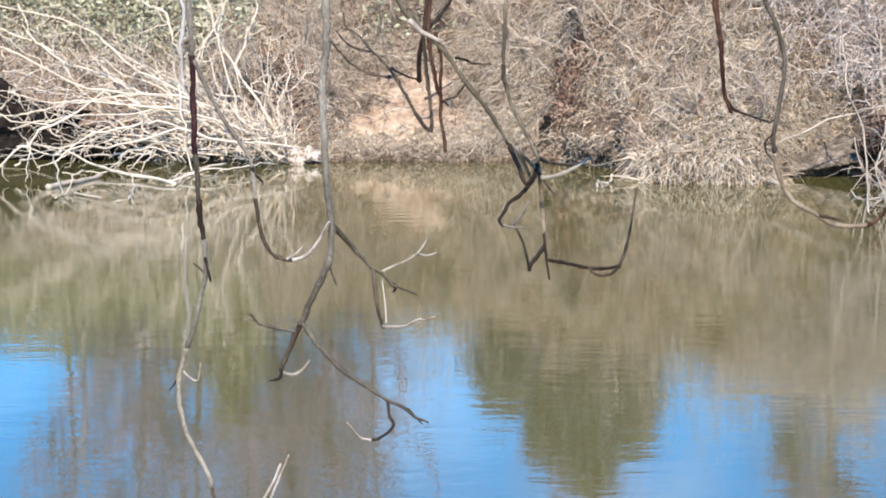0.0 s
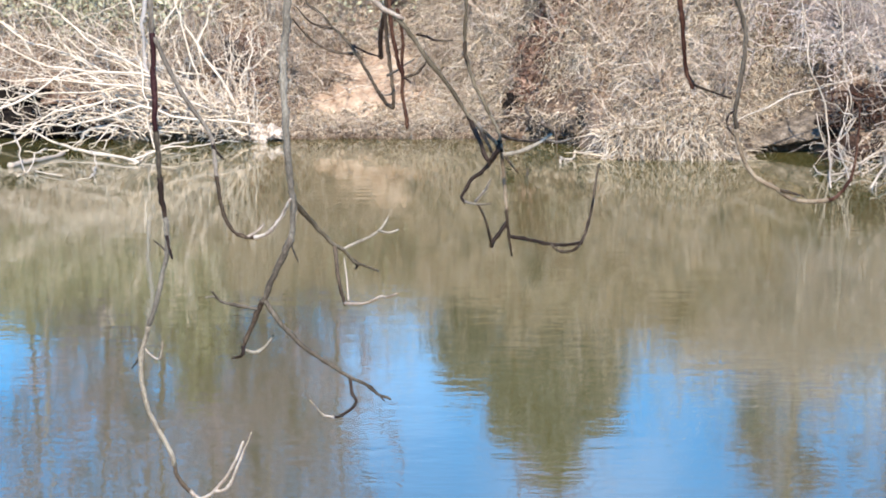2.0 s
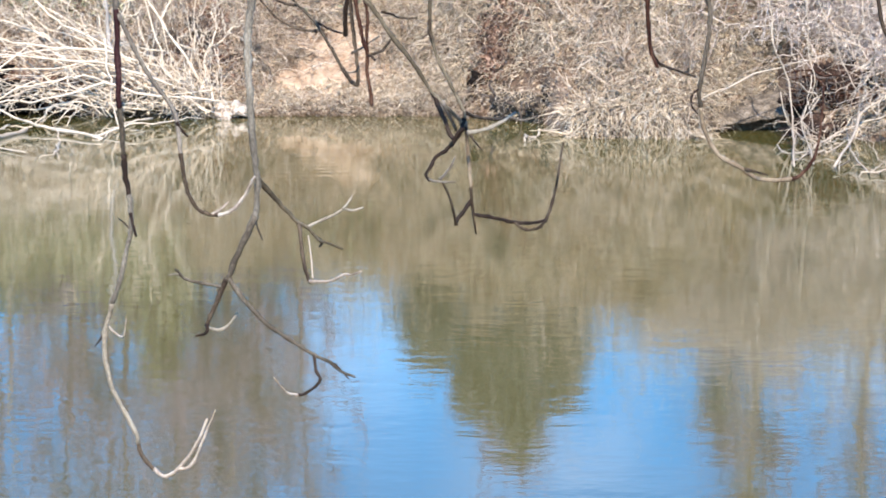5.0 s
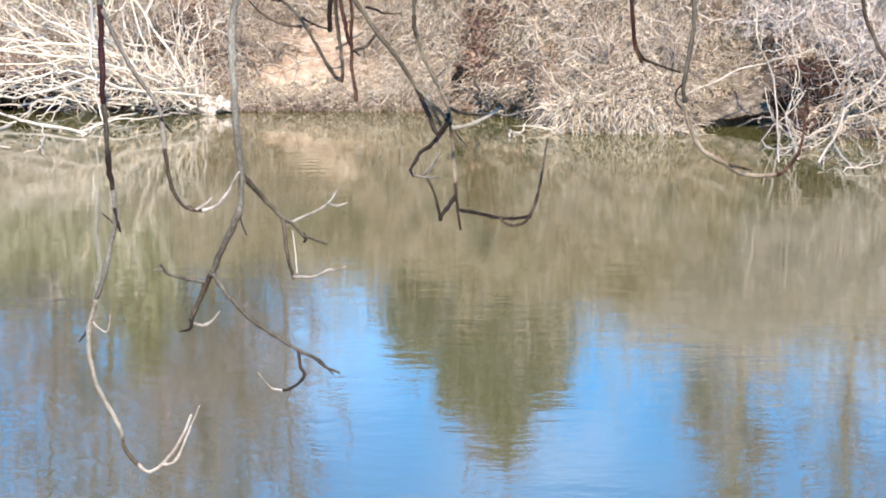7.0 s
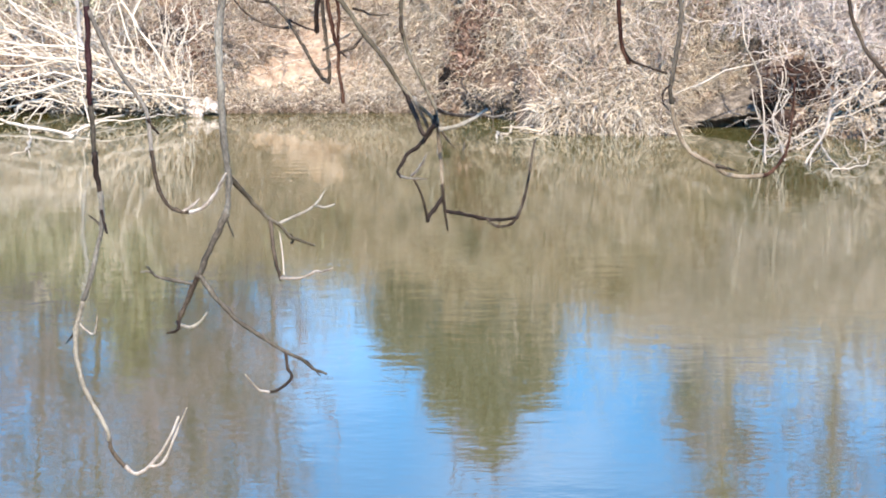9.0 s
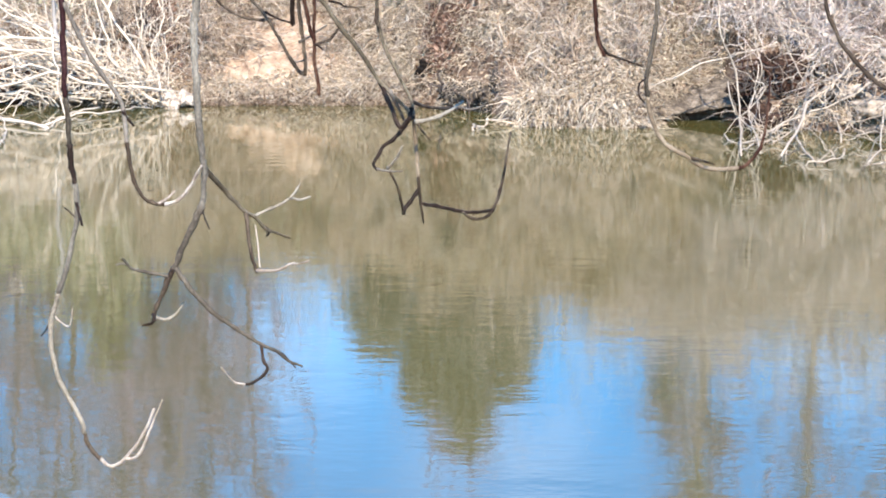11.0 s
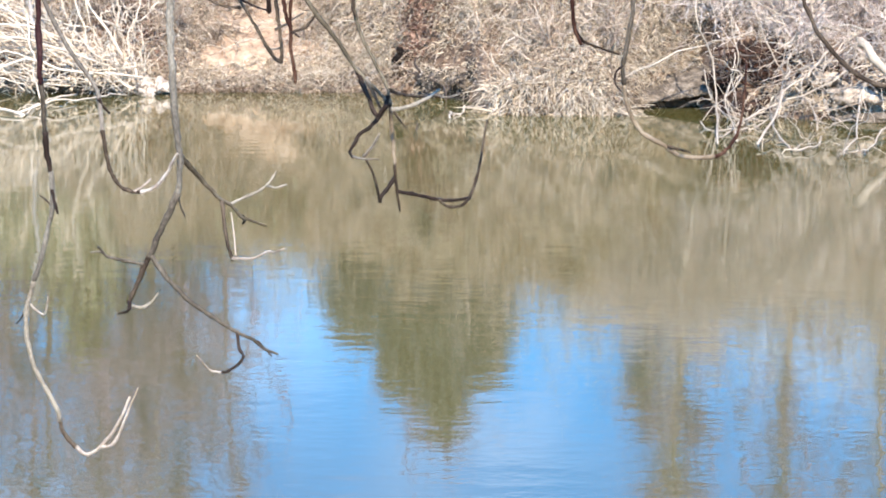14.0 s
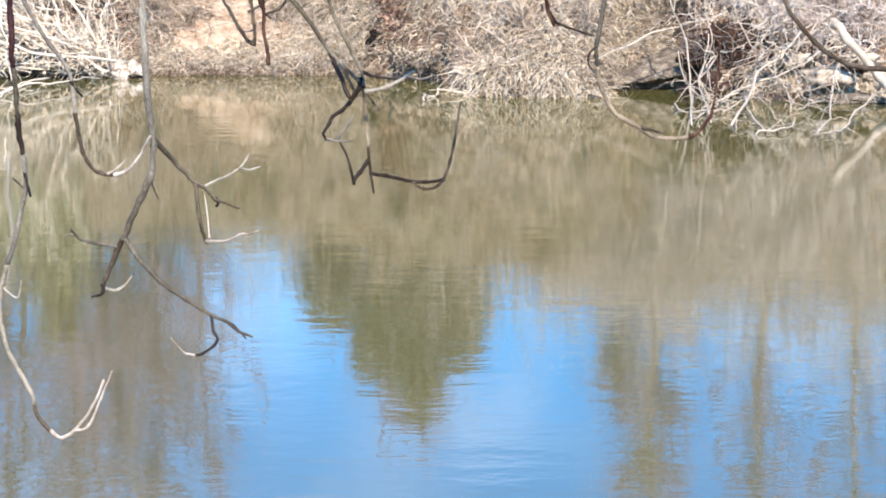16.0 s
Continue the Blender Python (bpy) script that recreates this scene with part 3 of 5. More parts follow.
# ---- stones, roots and the overhanging ledge ----
def boulder(name, at, size, mat, seed, label, category, group="", amount=0.22, kind="", detail=4, rugged=0.3):
    """A worn stone or earth lump: a sphere broken up by noise, flattened below."""
    bm = bmesh.new()
    bmesh.ops.create_icosphere(bm, subdivisions=detail, radius=1)
    for v in bm.verts:
        p = v.co.copy()
        n = noise.fractal(p * 1.3 + Vector((seed, 0, 0)), 1.0, 2.0, 4) * amount + noise.fractal(p * 6 + Vector((0, seed, 0)), 0.8, 2.0, 3) * amount * rugged
        v.co = Vector((p.x * size[0], p.y * size[1], max(p.z, -0.6) * size[2])) * (1 + n)
    me = bpy.data.meshes.new(name)
    bm.to_mesh(me)
    bm.free()
    me.polygons.foreach_set("use_smooth", np.ones(len(me.polygons), dtype=bool))
    me.materials.append(mat)
    ob = new(name, me)
    ob.location = at
    return tagged(ob, label, category, group, kind)


for k, (x, y, z, size) in enumerate(((-5.42, 55.45, 0.18, 0.25), (-5.85, 55.5, 0.24, 0.18), (-6.25, 55.55, 0.14, 0.24), (-5.7, 55.3, 0.06, 0.2), (-6.75, 55.5, 0.3, 0.17))):
    boulder("stone", (x, y, z), (size * 1.1, size * 0.8, size * (0.75, 1.15, 0.6)[k % 3]), STONE, 1 + 7 * k, "pale sunlit stone among bleached branches" if k else "pale sunlit boulder at the water's edge", "stone", "shore stones", 0.6, rugged=0.5)
boulder("stone", (10.35, 49.7, 0.5), (0.55, 0.35, 0.22), CLODS, 3, "flat tan rock ledge at the bank", "stone", "shore stones", 0.45)
boulder("stone", (10.75, 49.2, 0.05), (0.85, 0.3, 0.12), EARTH, 4, "low flat tan stone at the waterline", "stone", "shore stones", 0.45)
for k in range(26):
    x, y = 1.0 + 0.066 * k + rng.normal() * 0.06, 55.1 - 0.055 * k + rng.normal() * 0.12
    boulder("mud_clod", (x, y, min(max(float(land(x, y)), 0.05), 0.4) + rng.uniform(0.0, 0.42)), tuple(rng.uniform(0.1, 0.21, 3)), MUD if k % 4 else EARTH, 20 + k, "dark grey lump of mud at the waterline" if k % 4 else "weathered tan lump of earth at the waterline", "mud", "waterline mud", 0.9, rugged=1.0)


def undercut_ledge(x0, x1, y0):
    """An earth slab that leans out over the water: a sloping face, a lip, a dark space under it."""
    nu, section = 64, 15
    v = []
    for i in range(nu + 1):
        u = i / nu
        x = x0 + (x1 - x0) * u
        lip, top, back = 0.04 + 0.16 * (x - x0), min(0.15 + 0.4 * (x - x0), 1.15), 0.2 + 0.36 * (x - x0)
        lean = y0 + 0.12 * math.sin(5 * u) + 0.5 * (1 - min(1, 5 * u)) ** 2
        line = [(0.9, -0.4), (0.85, 0.0), (0.75, lip), (0.4, lip + 0.02), (0.08, lip - 0.01)]
        line += [(back * q ** 1.2 - 0.12 * math.sin(3.14 * q), lip + (top - lip) * q) for q in (0, 0.12, 0.25, 0.4, 0.55, 0.7, 0.85, 1)]
        line += [(back + 0.5, top + 0.16), (back + 1.1, top + 0.1)]
        for k, (dy, z) in enumerate(line):
            p = Vector((x, lean + dy, z))
            n = noise.fractal(p * 2.2, 1.0, 2.0, 4) * 0.1 + noise.fractal(p * 9, 0.8, 2.0, 3) * 0.035
            crack = -0.07 * math.exp(-((k - 7 - 1.5 * u) / 0.6) ** 2) if k > 4 else 0
            v.append((x, p.y + n - crack, z + (0.5 * n if z > 0 else 0)))
    i, j = np.meshgrid(np.arange(nu), np.arange(section - 1), indexing="ij")
    f = np.stack([i * section + j, (i + 1) * section + j, (i + 1) * section + j + 1, i * section + j + 1], -1).reshape(-1, 4)
    return tagged(mesh_of("bank_ledge", v, f, EARTH), "undercut weathered earth ledge overhanging the water", "ledge", kind="structure")


undercut_ledge(5.5, 8.5, 51.8)
# red soil lumps, coloured dark for the shade under the overhanging growth
boulder("hollow_shade_lump", (8.4, 51.5, 0.85), (0.62, 0.4, 0.5), SHADEREDSOIL, 8, "reddish bare soil darkened for the shade of a bank hollow", "soil", amount=0.8, kind="structure", detail=5, rugged=1.0)
boulder("soil_bank", (8.5, 50.85, 0.12), (1.1, 0.4, 0.34), SHADEREDSOIL, 12, "dark red-brown eroded earth at the waterline", "soil", amount=0.7, kind="structure")
boulder("soil_bank", (10.3, 50.75, 0.3), (1.7, 0.35, 0.6), SHADEREDSOIL, 19, "dark reddish eroded bank behind earth clods", "soil", amount=0.7, kind="structure", rugged=0.8)
for k, (x, z, size) in enumerate(((9.75, 0.82, 0.32), (10.35, 0.5, 0.46), (11.15, 0.85, 0.4), (9.35, 0.35, 0.2), (11.6, 0.45, 0.42), (10.85, 0.2, 0.3), (9.05, 0.75, 0.17))):
    boulder("earth_clod", (x, 50.25 - 0.05 * k, z), (size, size * 0.7, size * 0.5), CLODS, 40 + k, "tan clod of eroded earth in the bank", "earth", "eroded clods", 0.6, rugged=0.6)
# solid black lumps that stand in for shade under the bank
boulder("hollow_shade_lump", (-11.1, 56.5, 0.4), (0.9, 0.4, 0.45), SHADEMUD, 14, "black lump standing in for hollow shade behind bleached limbs", "soil", amount=0.7, kind="structure")
boulder("hollow_shade_lump", (-13.3, 56.9, 0.5), (2.3, 0.6, 1.05), SHADEMUD, 13, "black lump standing in for the shade of an undercut bank", "soil", amount=0.7, kind="structure")
# bank foot; the left lumps carry the shade between the limbs in their colour
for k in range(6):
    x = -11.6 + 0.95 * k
    boulder("bank_foot", (x, float(np.interp(x, SHORE_X, SHORE_Y)) - 0.05, 0.2), (0.75, 0.35, (0.45 if k < 4 else 0.3) + 0.06 * (k % 3)), EARTH if k > 2 else SHADEREDSOIL if k > 1 else SHADEMUD, 50 + k, "earth foot of the bank, darker to the left for shade under bleached limbs", "soil", amount=0.6, kind="structure", rugged=0.6)
b = on_bank(1500, 7.2, 13, 0.0, 0.6, rng)
stems("shore_grass", b, STRAW, rng, (0.15, 0.5), (0.01, 0.024), 0.5, 0.7, 0.9, 0.8, "sparse dry grass along the eroded shore", "grass", 3, 0.09)
# a black lump in the dent, its colour in place of the hole's shade
boulder("burrow", (0.5, 56.15, 0.88), (0.26, 0.2, 0.2), SHADEMUD, 9, "black lump standing in for a shaded burrow in the grassy slope", "burrow", amount=0.7, kind="structure")
hollow = thing("hollow_root", (8.1, 51.4, 1.0), "dark roots crossing a hollow in the bank", "root", "waterline roots")
# dark strands added in front to deepen the hollow's shade
for k in range(9):
    z = 0.7 + 0.09 * k
    limb("root_strand", hollow, DARKB if k % 2 else REDB, [(7.4 + rng.uniform(-0.1, 0.1), 50.95, z, 22), (7.9, 50.85 + rng.normal() * 0.05, z + rng.normal() * 0.08, 26), (8.4, 50.85, z + rng.normal() * 0.08, 20), (8.9, 51.0, z + rng.normal() * 0.1, 14)], sides=5, wig=0.05)
for k in range(22):
    x, z = 7.35 + 0.085 * k + rng.normal() * 0.05, 1.5 - 0.02 * k + rng.uniform(-0.2, 0.15)
    L = rng.uniform(0.4, 1.0)
    limb("hanging_rootlet", hollow, (DARKB, REDB, DARKB, GREY)[k % 4], [(x, 50.95, z, 14), (x + rng.normal() * 0.06, 50.7, z - 0.3 * L, 12), (x + rng.normal() * 0.1, 50.62, z - 0.65 * L, 10), (x + rng.normal() * 0.15, 50.6, z - L, 6)], sides=5, wig=0.04)
for k in range(26):
    a = rng.uniform(0, 2 * np.pi)
    p = np.array((1.6 + rng.normal() * 0.42, 54.45 + rng.normal() * 0.15, 0.4 + rng.normal() * 0.14))
    ob = thing("root", tuple(p), "dark crooked root in the muddy waterline", "root", "waterline roots") if k == 0 else None
    root = ob or root
    d = np.array((math.cos(a) * 0.5, -0.12, math.sin(a) * 0.4 - 0.05))
    limb("root_strand", root, DARKB if k % 3 else GREY, [(*(p + d * q + rng.normal(size=3) * 0.05), 34 * (1 - 0.6 * q)) for q in (0, 0.35, 0.7, 1.0)], sides=5)
litter_rng = np.random.default_rng(77)
b = on_bank(1500, -4.9, 0.2, 0.05, 0.75, litter_rng)
stems("shore_grass", b, STRAW, litter_rng, (0.12, 0.4), (0.01, 0.02), 0.45, 0.5, 0.9, 0.7, "pale matted dry grass at the foot of the clay slope", "grass", 3, 0.09)
b = np.stack([litter_rng.uniform(0.7, 2.7, 230), np.zeros(230), np.zeros(230)], -1)
b[:, 1] = 55.05 - 0.75 * (b[:, 0] - 0.8) + litter_rng.normal(size=230) * 0.12
b[:, 2] = litter_rng.uniform(0.1, 0.85, 230)
stems("mud_litter", b, STRAW, litter_rng, (0.12, 0.4), (0.007, 0.016), 0.1, 0.3, 0.9, 0.7, "dry stalks fallen over the dark waterline mud", "grass", 3, 0.09, anywhere=True)
b = on_bank(3400, 5.6, 7.75, 0.7, 1.6, rng)
u = (b[:, 0] - 5.5) / 2.05
b[:, 1] = 51.95 + 0.3 + 0.8 * u + rng.uniform(0.1, 1.9, len(b))
b[:, 2] = np.maximum(land(b[:, 0], b[:, 1]), 0.15 + 0.82 * u)
stems("ledge_grass", b, STRAW, rng, (0.15, 0.5), (0.009, 0.02), 0.6, 0.3, 0.9, 0.6, "dry grass on top of the undercut ledge", "grass", 3, 0.08, anywhere=True)


# ---- bleached fallen tree, tangled brush, saplings ----
def arching(n, x, y, z, turn, rise, length, radius, sag, rng):
    """Lists of points for n bare arching limbs that start in a box; turn and rise: ranges of their heading in degrees."""
    out = []
    for _ in range(n):
        p = np.array((rng.uniform(*x), rng.uniform(*y), 0.0))
        p[2] = max(float(land(p[0], p[1])), 0.0) + rng.uniform(*z)
        a, e, L, r = radians(rng.uniform(*turn)), radians(rng.uniform(*rise)), rng.uniform(*length), rng.uniform(*radius)
        d = np.array((math.cos(a) * math.cos(e), math.sin(a) * math.cos(e), math.sin(e)))
        bow = rng.normal(size=3) * 0.12 + np.array((0, 0, -sag * rng.uniform(0.3, 1.3)))
        pts = []
        for q in (0, 0.2, 0.42, 0.65, 0.85, 1):
            c = p + d * L * q + bow * L * q * q + rng.normal(size=3) * 0.03 * L * (q > 0)
            pts.append((c[0], c[1], max(c[2], 0.03), r * (1 - 0.65 * q)))
        out.append(pts)
    return out


def side_branches(ob, pts, mat, seed, count=3):
    """A few crooked side branches that leave a limb, each a mesh of its own."""
    rng = np.random.default_rng(seed)
    p = np.array(pts)
    for k in range(count):
        i = int(rng.integers(1, len(p) - 1))
        t = p[i + 1, :3] - p[i, :3]
        L = rng.uniform(0.5, 1.3)
        d = t / np.linalg.norm(t) * 0.8 + rng.normal(size=3) * np.array((0.6, 0.3, 0.6))
        d /= np.linalg.norm(d)
        bow = rng.normal(size=3) * 0.25
        r = min(p[i, 3] * 0.6, 26)
        line = [p[i, :3] + d * L * q + bow * L * q * q for q in (0, 0.3, 0.6, 1)]
        limb("side_branch", ob, mat, [(c[0], c[1], max(c[2], 0.03), r * (1 - 0.6 * q)) for c, q in zip(line, (0, 0.3, 0.6, 1))], sides=5, wig=0.05)


def twigs_along(name, parent, limbs, mat, count, rng, length, radius, label="", seg=3, way_bias=(0, -0.2, 0.2), wiggle=0.06, drop=0.3):
    """Fine twigs that leave the limbs given, as one mesh."""
    base, way = [], []
    for pts in limbs:
        p = np.array([q[:3] for q in pts])
        for _ in range(count):
            s = rng.uniform(0.15, 0.98) * (len(p) - 1)
            i = int(s)
            base.append(p[i] + (p[i + 1] - p[i]) * (s - i))
            t = p[i + 1] - p[i]
            way.append(t / np.linalg.norm(t) * 0.7 + rng.normal(size=3) * 0.6 + np.array(way_bias))
    base, way = np.array(base), np.array(way)
    way /= np.linalg.norm(way, axis=1)[:, None]
    n = len(base)
    bend = rng.normal(size=(n, 3)) * 0.25 + np.array((0, 0, -drop))
    v, f, p = strand_arrays(base, way, rng.uniform(*length, n), rng.uniform(*radius, n), bend, seg, 4, wiggle, rng)
    ob = under(mesh_of(name, v, f, mat), parent, label)
    ob["kind"] = "stuff"
    return p


made = thing("fallen_tree", (-5.9, 55.3, 0.2), "sun-bleached fallen tree, bare limbs spreading over the water", "fallen tree")
limbs = []
limbs.append([(-5.418, 54.500, 0.470, 11.7), (-6.840, 53.900, 0.682, 30.4), (-8.231, 53.300, 0.944, 27.2), (-9.280, 52.700, 0.778, 23.9), (-10.280, 52.100, 0.670, 20.7), (-11.080, 51.500, 0.332, 17.7)])
side_branches(limb("limb", made, WOOD, limbs[-1], sides=7, wig=0.08), limbs[-1], WOOD, 3, 3)
limbs.append([(-9.758, 53.000, 2.078, 10.3), (-10.794, 52.250, 1.299, 27.0), (-11.482, 51.500, 0.875, 24.9), (-11.947, 50.750, 0.323, 22.7)])
side_branches(limb("limb", made, WOOD, limbs[-1], sides=7, wig=0.08), limbs[-1], WOOD, 4, 3)
limbs.append([(-7.108, 55.000, 1.280, 12.0), (-8.431, 54.600, 1.648, 30.1), (-9.670, 54.200, 1.809, 26.1), (-10.807, 53.800, 2.129, 22.2), (-12.493, 53.400, 2.857, 18.4), (-13.453, 53.000, 3.269, 14.6)])
side_branches(limb("limb", made, WOOD, limbs[-1], sides=7, wig=0.08), limbs[-1], WOOD, 5, 3)
limbs.append([(-7.385, 55.000, 1.143, 10.6), (-8.460, 54.800, 1.704, 27.2), (-9.360, 54.600, 2.369, 24.1), (-10.037, 54.400, 2.879, 21.0), (-10.857, 54.200, 3.386, 17.9), (-12.603, 54.000, 3.903, 14.8)])
side_branches(limb("limb", made, WOOD, limbs[-1], sides=7, wig=0.08), limbs[-1], WOOD, 6, 3)
limbs.append([(-8.272, 55.500, 1.938, 9.3), (-8.550, 55.500, 2.683, 24.9), (-8.828, 55.500, 3.411, 22.9), (-9.342, 55.500, 4.001, 21.0), (-9.608, 55.500, 4.548, 19.2)])
side_branches(limb("limb", made, WOOD, limbs[-1], sides=7, wig=0.08), limbs[-1], WOOD, 7, 3)
limbs.append([(-6.214, 55.500, 0.207, 13.5), (-6.301, 55.600, 0.837, 34.4), (-6.898, 55.700, 1.787, 30.7), (-7.481, 55.800, 2.751, 26.9), (-7.856, 55.900, 3.618, 23.0), (-8.162, 56.000, 4.540, 19.3)])
side_branches(limb("limb", made, WOOD, limbs[-1], sides=7, wig=0.08), limbs[-1], WOOD, 8, 3)
limbs.append([(-6.021, 55.000, 0.181, 10.6), (-6.251, 55.100, 0.310, 27.2), (-7.065, 55.200, 1.239, 24.3), (-7.357, 55.300, 1.962, 21.3), (-7.502, 55.400, 3.274, 18.2), (-7.431, 55.500, 4.269, 15.3)])
side_branches(limb("limb", made, WOOD, limbs[-1], sides=7, wig=0.08), limbs[-1], WOOD, 9, 3)
limbs.append([(-6.119, 56.000, 1.003, 8.1), (-6.043, 56.000, 1.560, 20.6), (-5.660, 56.000, 2.075, 18.0), (-5.211, 56.000, 2.296, 15.4)])
side_branches(limb("limb", made, WOOD, limbs[-1], sides=7, wig=0.08), limbs[-1], WOOD, 10, 3)
limbs.append([(-8.202, 54.000, 0.944, 10.5), (-9.016, 53.625, 1.174, 25.9), (-9.961, 53.250, 0.974, 22.0), (-10.968, 52.875, 0.526, 18.2), (-11.948, 52.500, 0.637, 14.5)])
side_branches(limb("limb", made, WOOD, limbs[-1], sides=7, wig=0.08), limbs[-1], WOOD, 13, 3)
limbs.append([(-6.505, 54.500, 0.770, 9.5), (-7.564, 54.300, 1.125, 24.5), (-8.615, 54.100, 1.477, 22.0), (-9.797, 53.900, 1.599, 19.6), (-10.977, 53.700, 1.558, 17.1), (-12.407, 53.500, 1.920, 14.7)])
side_branches(limb("limb", made, WOOD, limbs[-1], sides=7, wig=0.08), limbs[-1], WOOD, 14, 3)
limbs.append([(-6.966, 55.000, 1.554, 9.0), (-7.158, 55.000, 2.511, 23.0), (-6.808, 55.000, 3.055, 20.5), (-6.691, 55.000, 3.597, 17.8), (-6.517, 55.000, 4.274, 15.2)])
side_branches(limb("limb", made, WOOD, limbs[-1], sides=7, wig=0.08), limbs[-1], WOOD, 17, 3)
limbs.append([(-8.062, 55.000, 1.829, 9.0), (-8.018, 55.000, 2.784, 22.2), (-7.555, 55.000, 3.463, 18.7), (-7.472, 55.000, 4.411, 15.2)])
side_branches(limb("limb", made, WOOD, limbs[-1], sides=7, wig=0.08), limbs[-1], WOOD, 18, 3)
limbs.append([(-9.667, 55.500, 1.663, 8.5), (-10.351, 55.500, 2.217, 22.1), (-11.322, 55.500, 2.356, 19.9), (-12.140, 55.500, 3.046, 17.7), (-13.243, 55.500, 3.461, 15.3)])
side_branches(limb("limb", made, WOOD, limbs[-1], sides=7, wig=0.08), limbs[-1], WOOD, 19, 3)
limbs.append([(-10.921, 55.500, 1.664, 8.1), (-11.594, 55.500, 2.632, 20.4), (-12.140, 55.500, 3.046, 17.8), (-12.536, 55.500, 3.872, 15.3)])
side_branches(limb("limb", made, WOOD, limbs[-1], sides=7, wig=0.08), limbs[-1], WOOD, 20, 3)
limbs.append([(-8.313, 55.000, 0.869, 19.2), (-8.365, 55.000, 1.829, 55.2), (-8.428, 55.000, 2.921, 53.2), (-8.463, 55.000, 4.008, 51.1), (-8.499, 55.000, 5.089, 49.1)])
side_branches(limb("limb", made, TRUNK, limbs[-1], sides=7, wig=0.08), limbs[-1], TRUNK, 21, 3)
limbs.append([(-10.924, 54.000, 0.607, 7.9), (-11.390, 53.667, 0.970, 19.7), (-11.986, 53.333, 1.196, 17.1), (-12.971, 53.000, 1.552, 14.6)])
side_branches(limb("limb", made, WOOD, limbs[-1], sides=7, wig=0.08), limbs[-1], WOOD, 22, 3)
low = []
low.append([(-11.878, 54.000, 0.607, 14.0), (-10.942, 53.400, 0.481, 19.6), (-10.161, 52.800, 0.200, 25.2), (-9.630, 52.070, 0.136, 30.8), (-8.828, 51.210, 0.101, 36.4), (-7.850, 49.884, 0.040, 33.0)])
side_branches(limb("limb", made, WOOD, low[-1], sides=8, wig=0.02), low[-1], WOOD, 5, 2)
low.append([(-11.032, 52.500, 0.188, 13.0), (-11.158, 52.875, 0.393, 14.8), (-10.977, 53.250, 0.574, 16.5), (-10.439, 53.625, 0.839, 18.2), (-10.032, 54.000, 0.999, 20.0)])
side_branches(limb("limb", made, WOOD, low[-1], sides=8, wig=0.04), low[-1], WOOD, 8, 1)
low.append([(-12.299, 53.500, 0.983, 14.0), (-11.820, 53.800, 1.162, 16.4), (-11.271, 54.100, 1.181, 18.8), (-10.716, 54.400, 1.255, 21.2), (-9.674, 54.700, 1.302, 23.6), (-8.758, 55.000, 1.418, 26.0)])
side_branches(limb("limb", made, WOOD, low[-1], sides=8, wig=0.04), low[-1], WOOD, 9, 2)
low.append([(-12.677, 54.000, 1.283, 12.0), (-11.913, 54.250, 1.334, 15.5), (-10.864, 54.500, 1.588, 19.0), (-9.674, 54.750, 1.708, 22.5), (-8.341, 55.000, 1.624, 26.0)])
side_branches(limb("limb", made, WOOD, low[-1], sides=8, wig=0.05), low[-1], WOOD, 10, 3)
low.append([(-6.067, 54.400, 0.084, 14.0), (-6.493, 53.200, 0.192, 16.5), (-7.000, 52.000, 0.196, 19.0), (-7.631, 51.400, 0.174, 21.5), (-8.140, 50.522, 0.040, 24.0)])
side_branches(limb("limb", made, WOOD, low[-1], sides=7, wig=0.04), low[-1], WOOD, 40, 2)
low.append([(-7.268, 54.000, 0.133, 24.0), (-7.761, 52.733, 0.115, 20.4), (-7.901, 51.467, 0.077, 16.8), (-7.856, 49.758, 0.040, 13.2)])
side_branches(limb("limb", made, WOOD, low[-1], sides=7, wig=0.04), low[-1], WOOD, 110, 0)
low.append([(-9.916, 47.000, 0.041, 10.8), (-9.952, 48.167, 0.064, 13.2), (-9.974, 49.333, 0.255, 15.6), (-9.976, 50.500, 0.321, 18.0)])
side_branches(limb("limb", made, WOOD, low[-1], sides=7, wig=0.04), low[-1], WOOD, 53, 0)
low.append([(-10.777, 51.000, 0.492, 16.8), (-10.304, 49.250, 0.288, 13.8), (-9.900, 47.500, 0.048, 10.8)])
side_branches(limb("limb", made, WOOD, low[-1], sides=7, wig=0.04), low[-1], WOOD, 91, 0)
low.append([(-8.984, 50.500, 0.245, 16.8), (-8.623, 49.200, 0.095, 14.8), (-8.369, 46.573, 0.040, 12.8), (-8.572, 46.461, 0.040, 10.8)])
side_branches(limb("limb", made, WOOD, low[-1], sides=7, wig=0.04), low[-1], WOOD, 100, 0)
low.append([(-8.538, 48.500, 0.104, 10.8), (-8.395, 47.400, 0.072, 9.0), (-8.084, 45.815, 0.040, 7.2)])
side_branches(limb("limb", made, WOOD, low[-1], sides=7, wig=0.04), low[-1], WOOD, 42, 0)
low.append([(-9.340, 54.200, 1.336, 21.6), (-9.239, 54.200, 0.956, 19.2), (-8.945, 54.200, 0.658, 16.8), (-8.436, 54.200, 0.196, 14.4)])
side_branches(limb("limb", made, WOOD, low[-1], sides=7, wig=0.04), low[-1], WOOD, 47, 1)
low.append([(-8.450, 54.500, 1.993, 20.4), (-8.254, 53.833, 1.225, 18.4), (-8.084, 53.167, 0.581, 16.4), (-7.886, 52.500, 0.110, 14.4)])
side_branches(limb("limb", made, WOOD, low[-1], sides=7, wig=0.04), low[-1], WOOD, 86, 1)
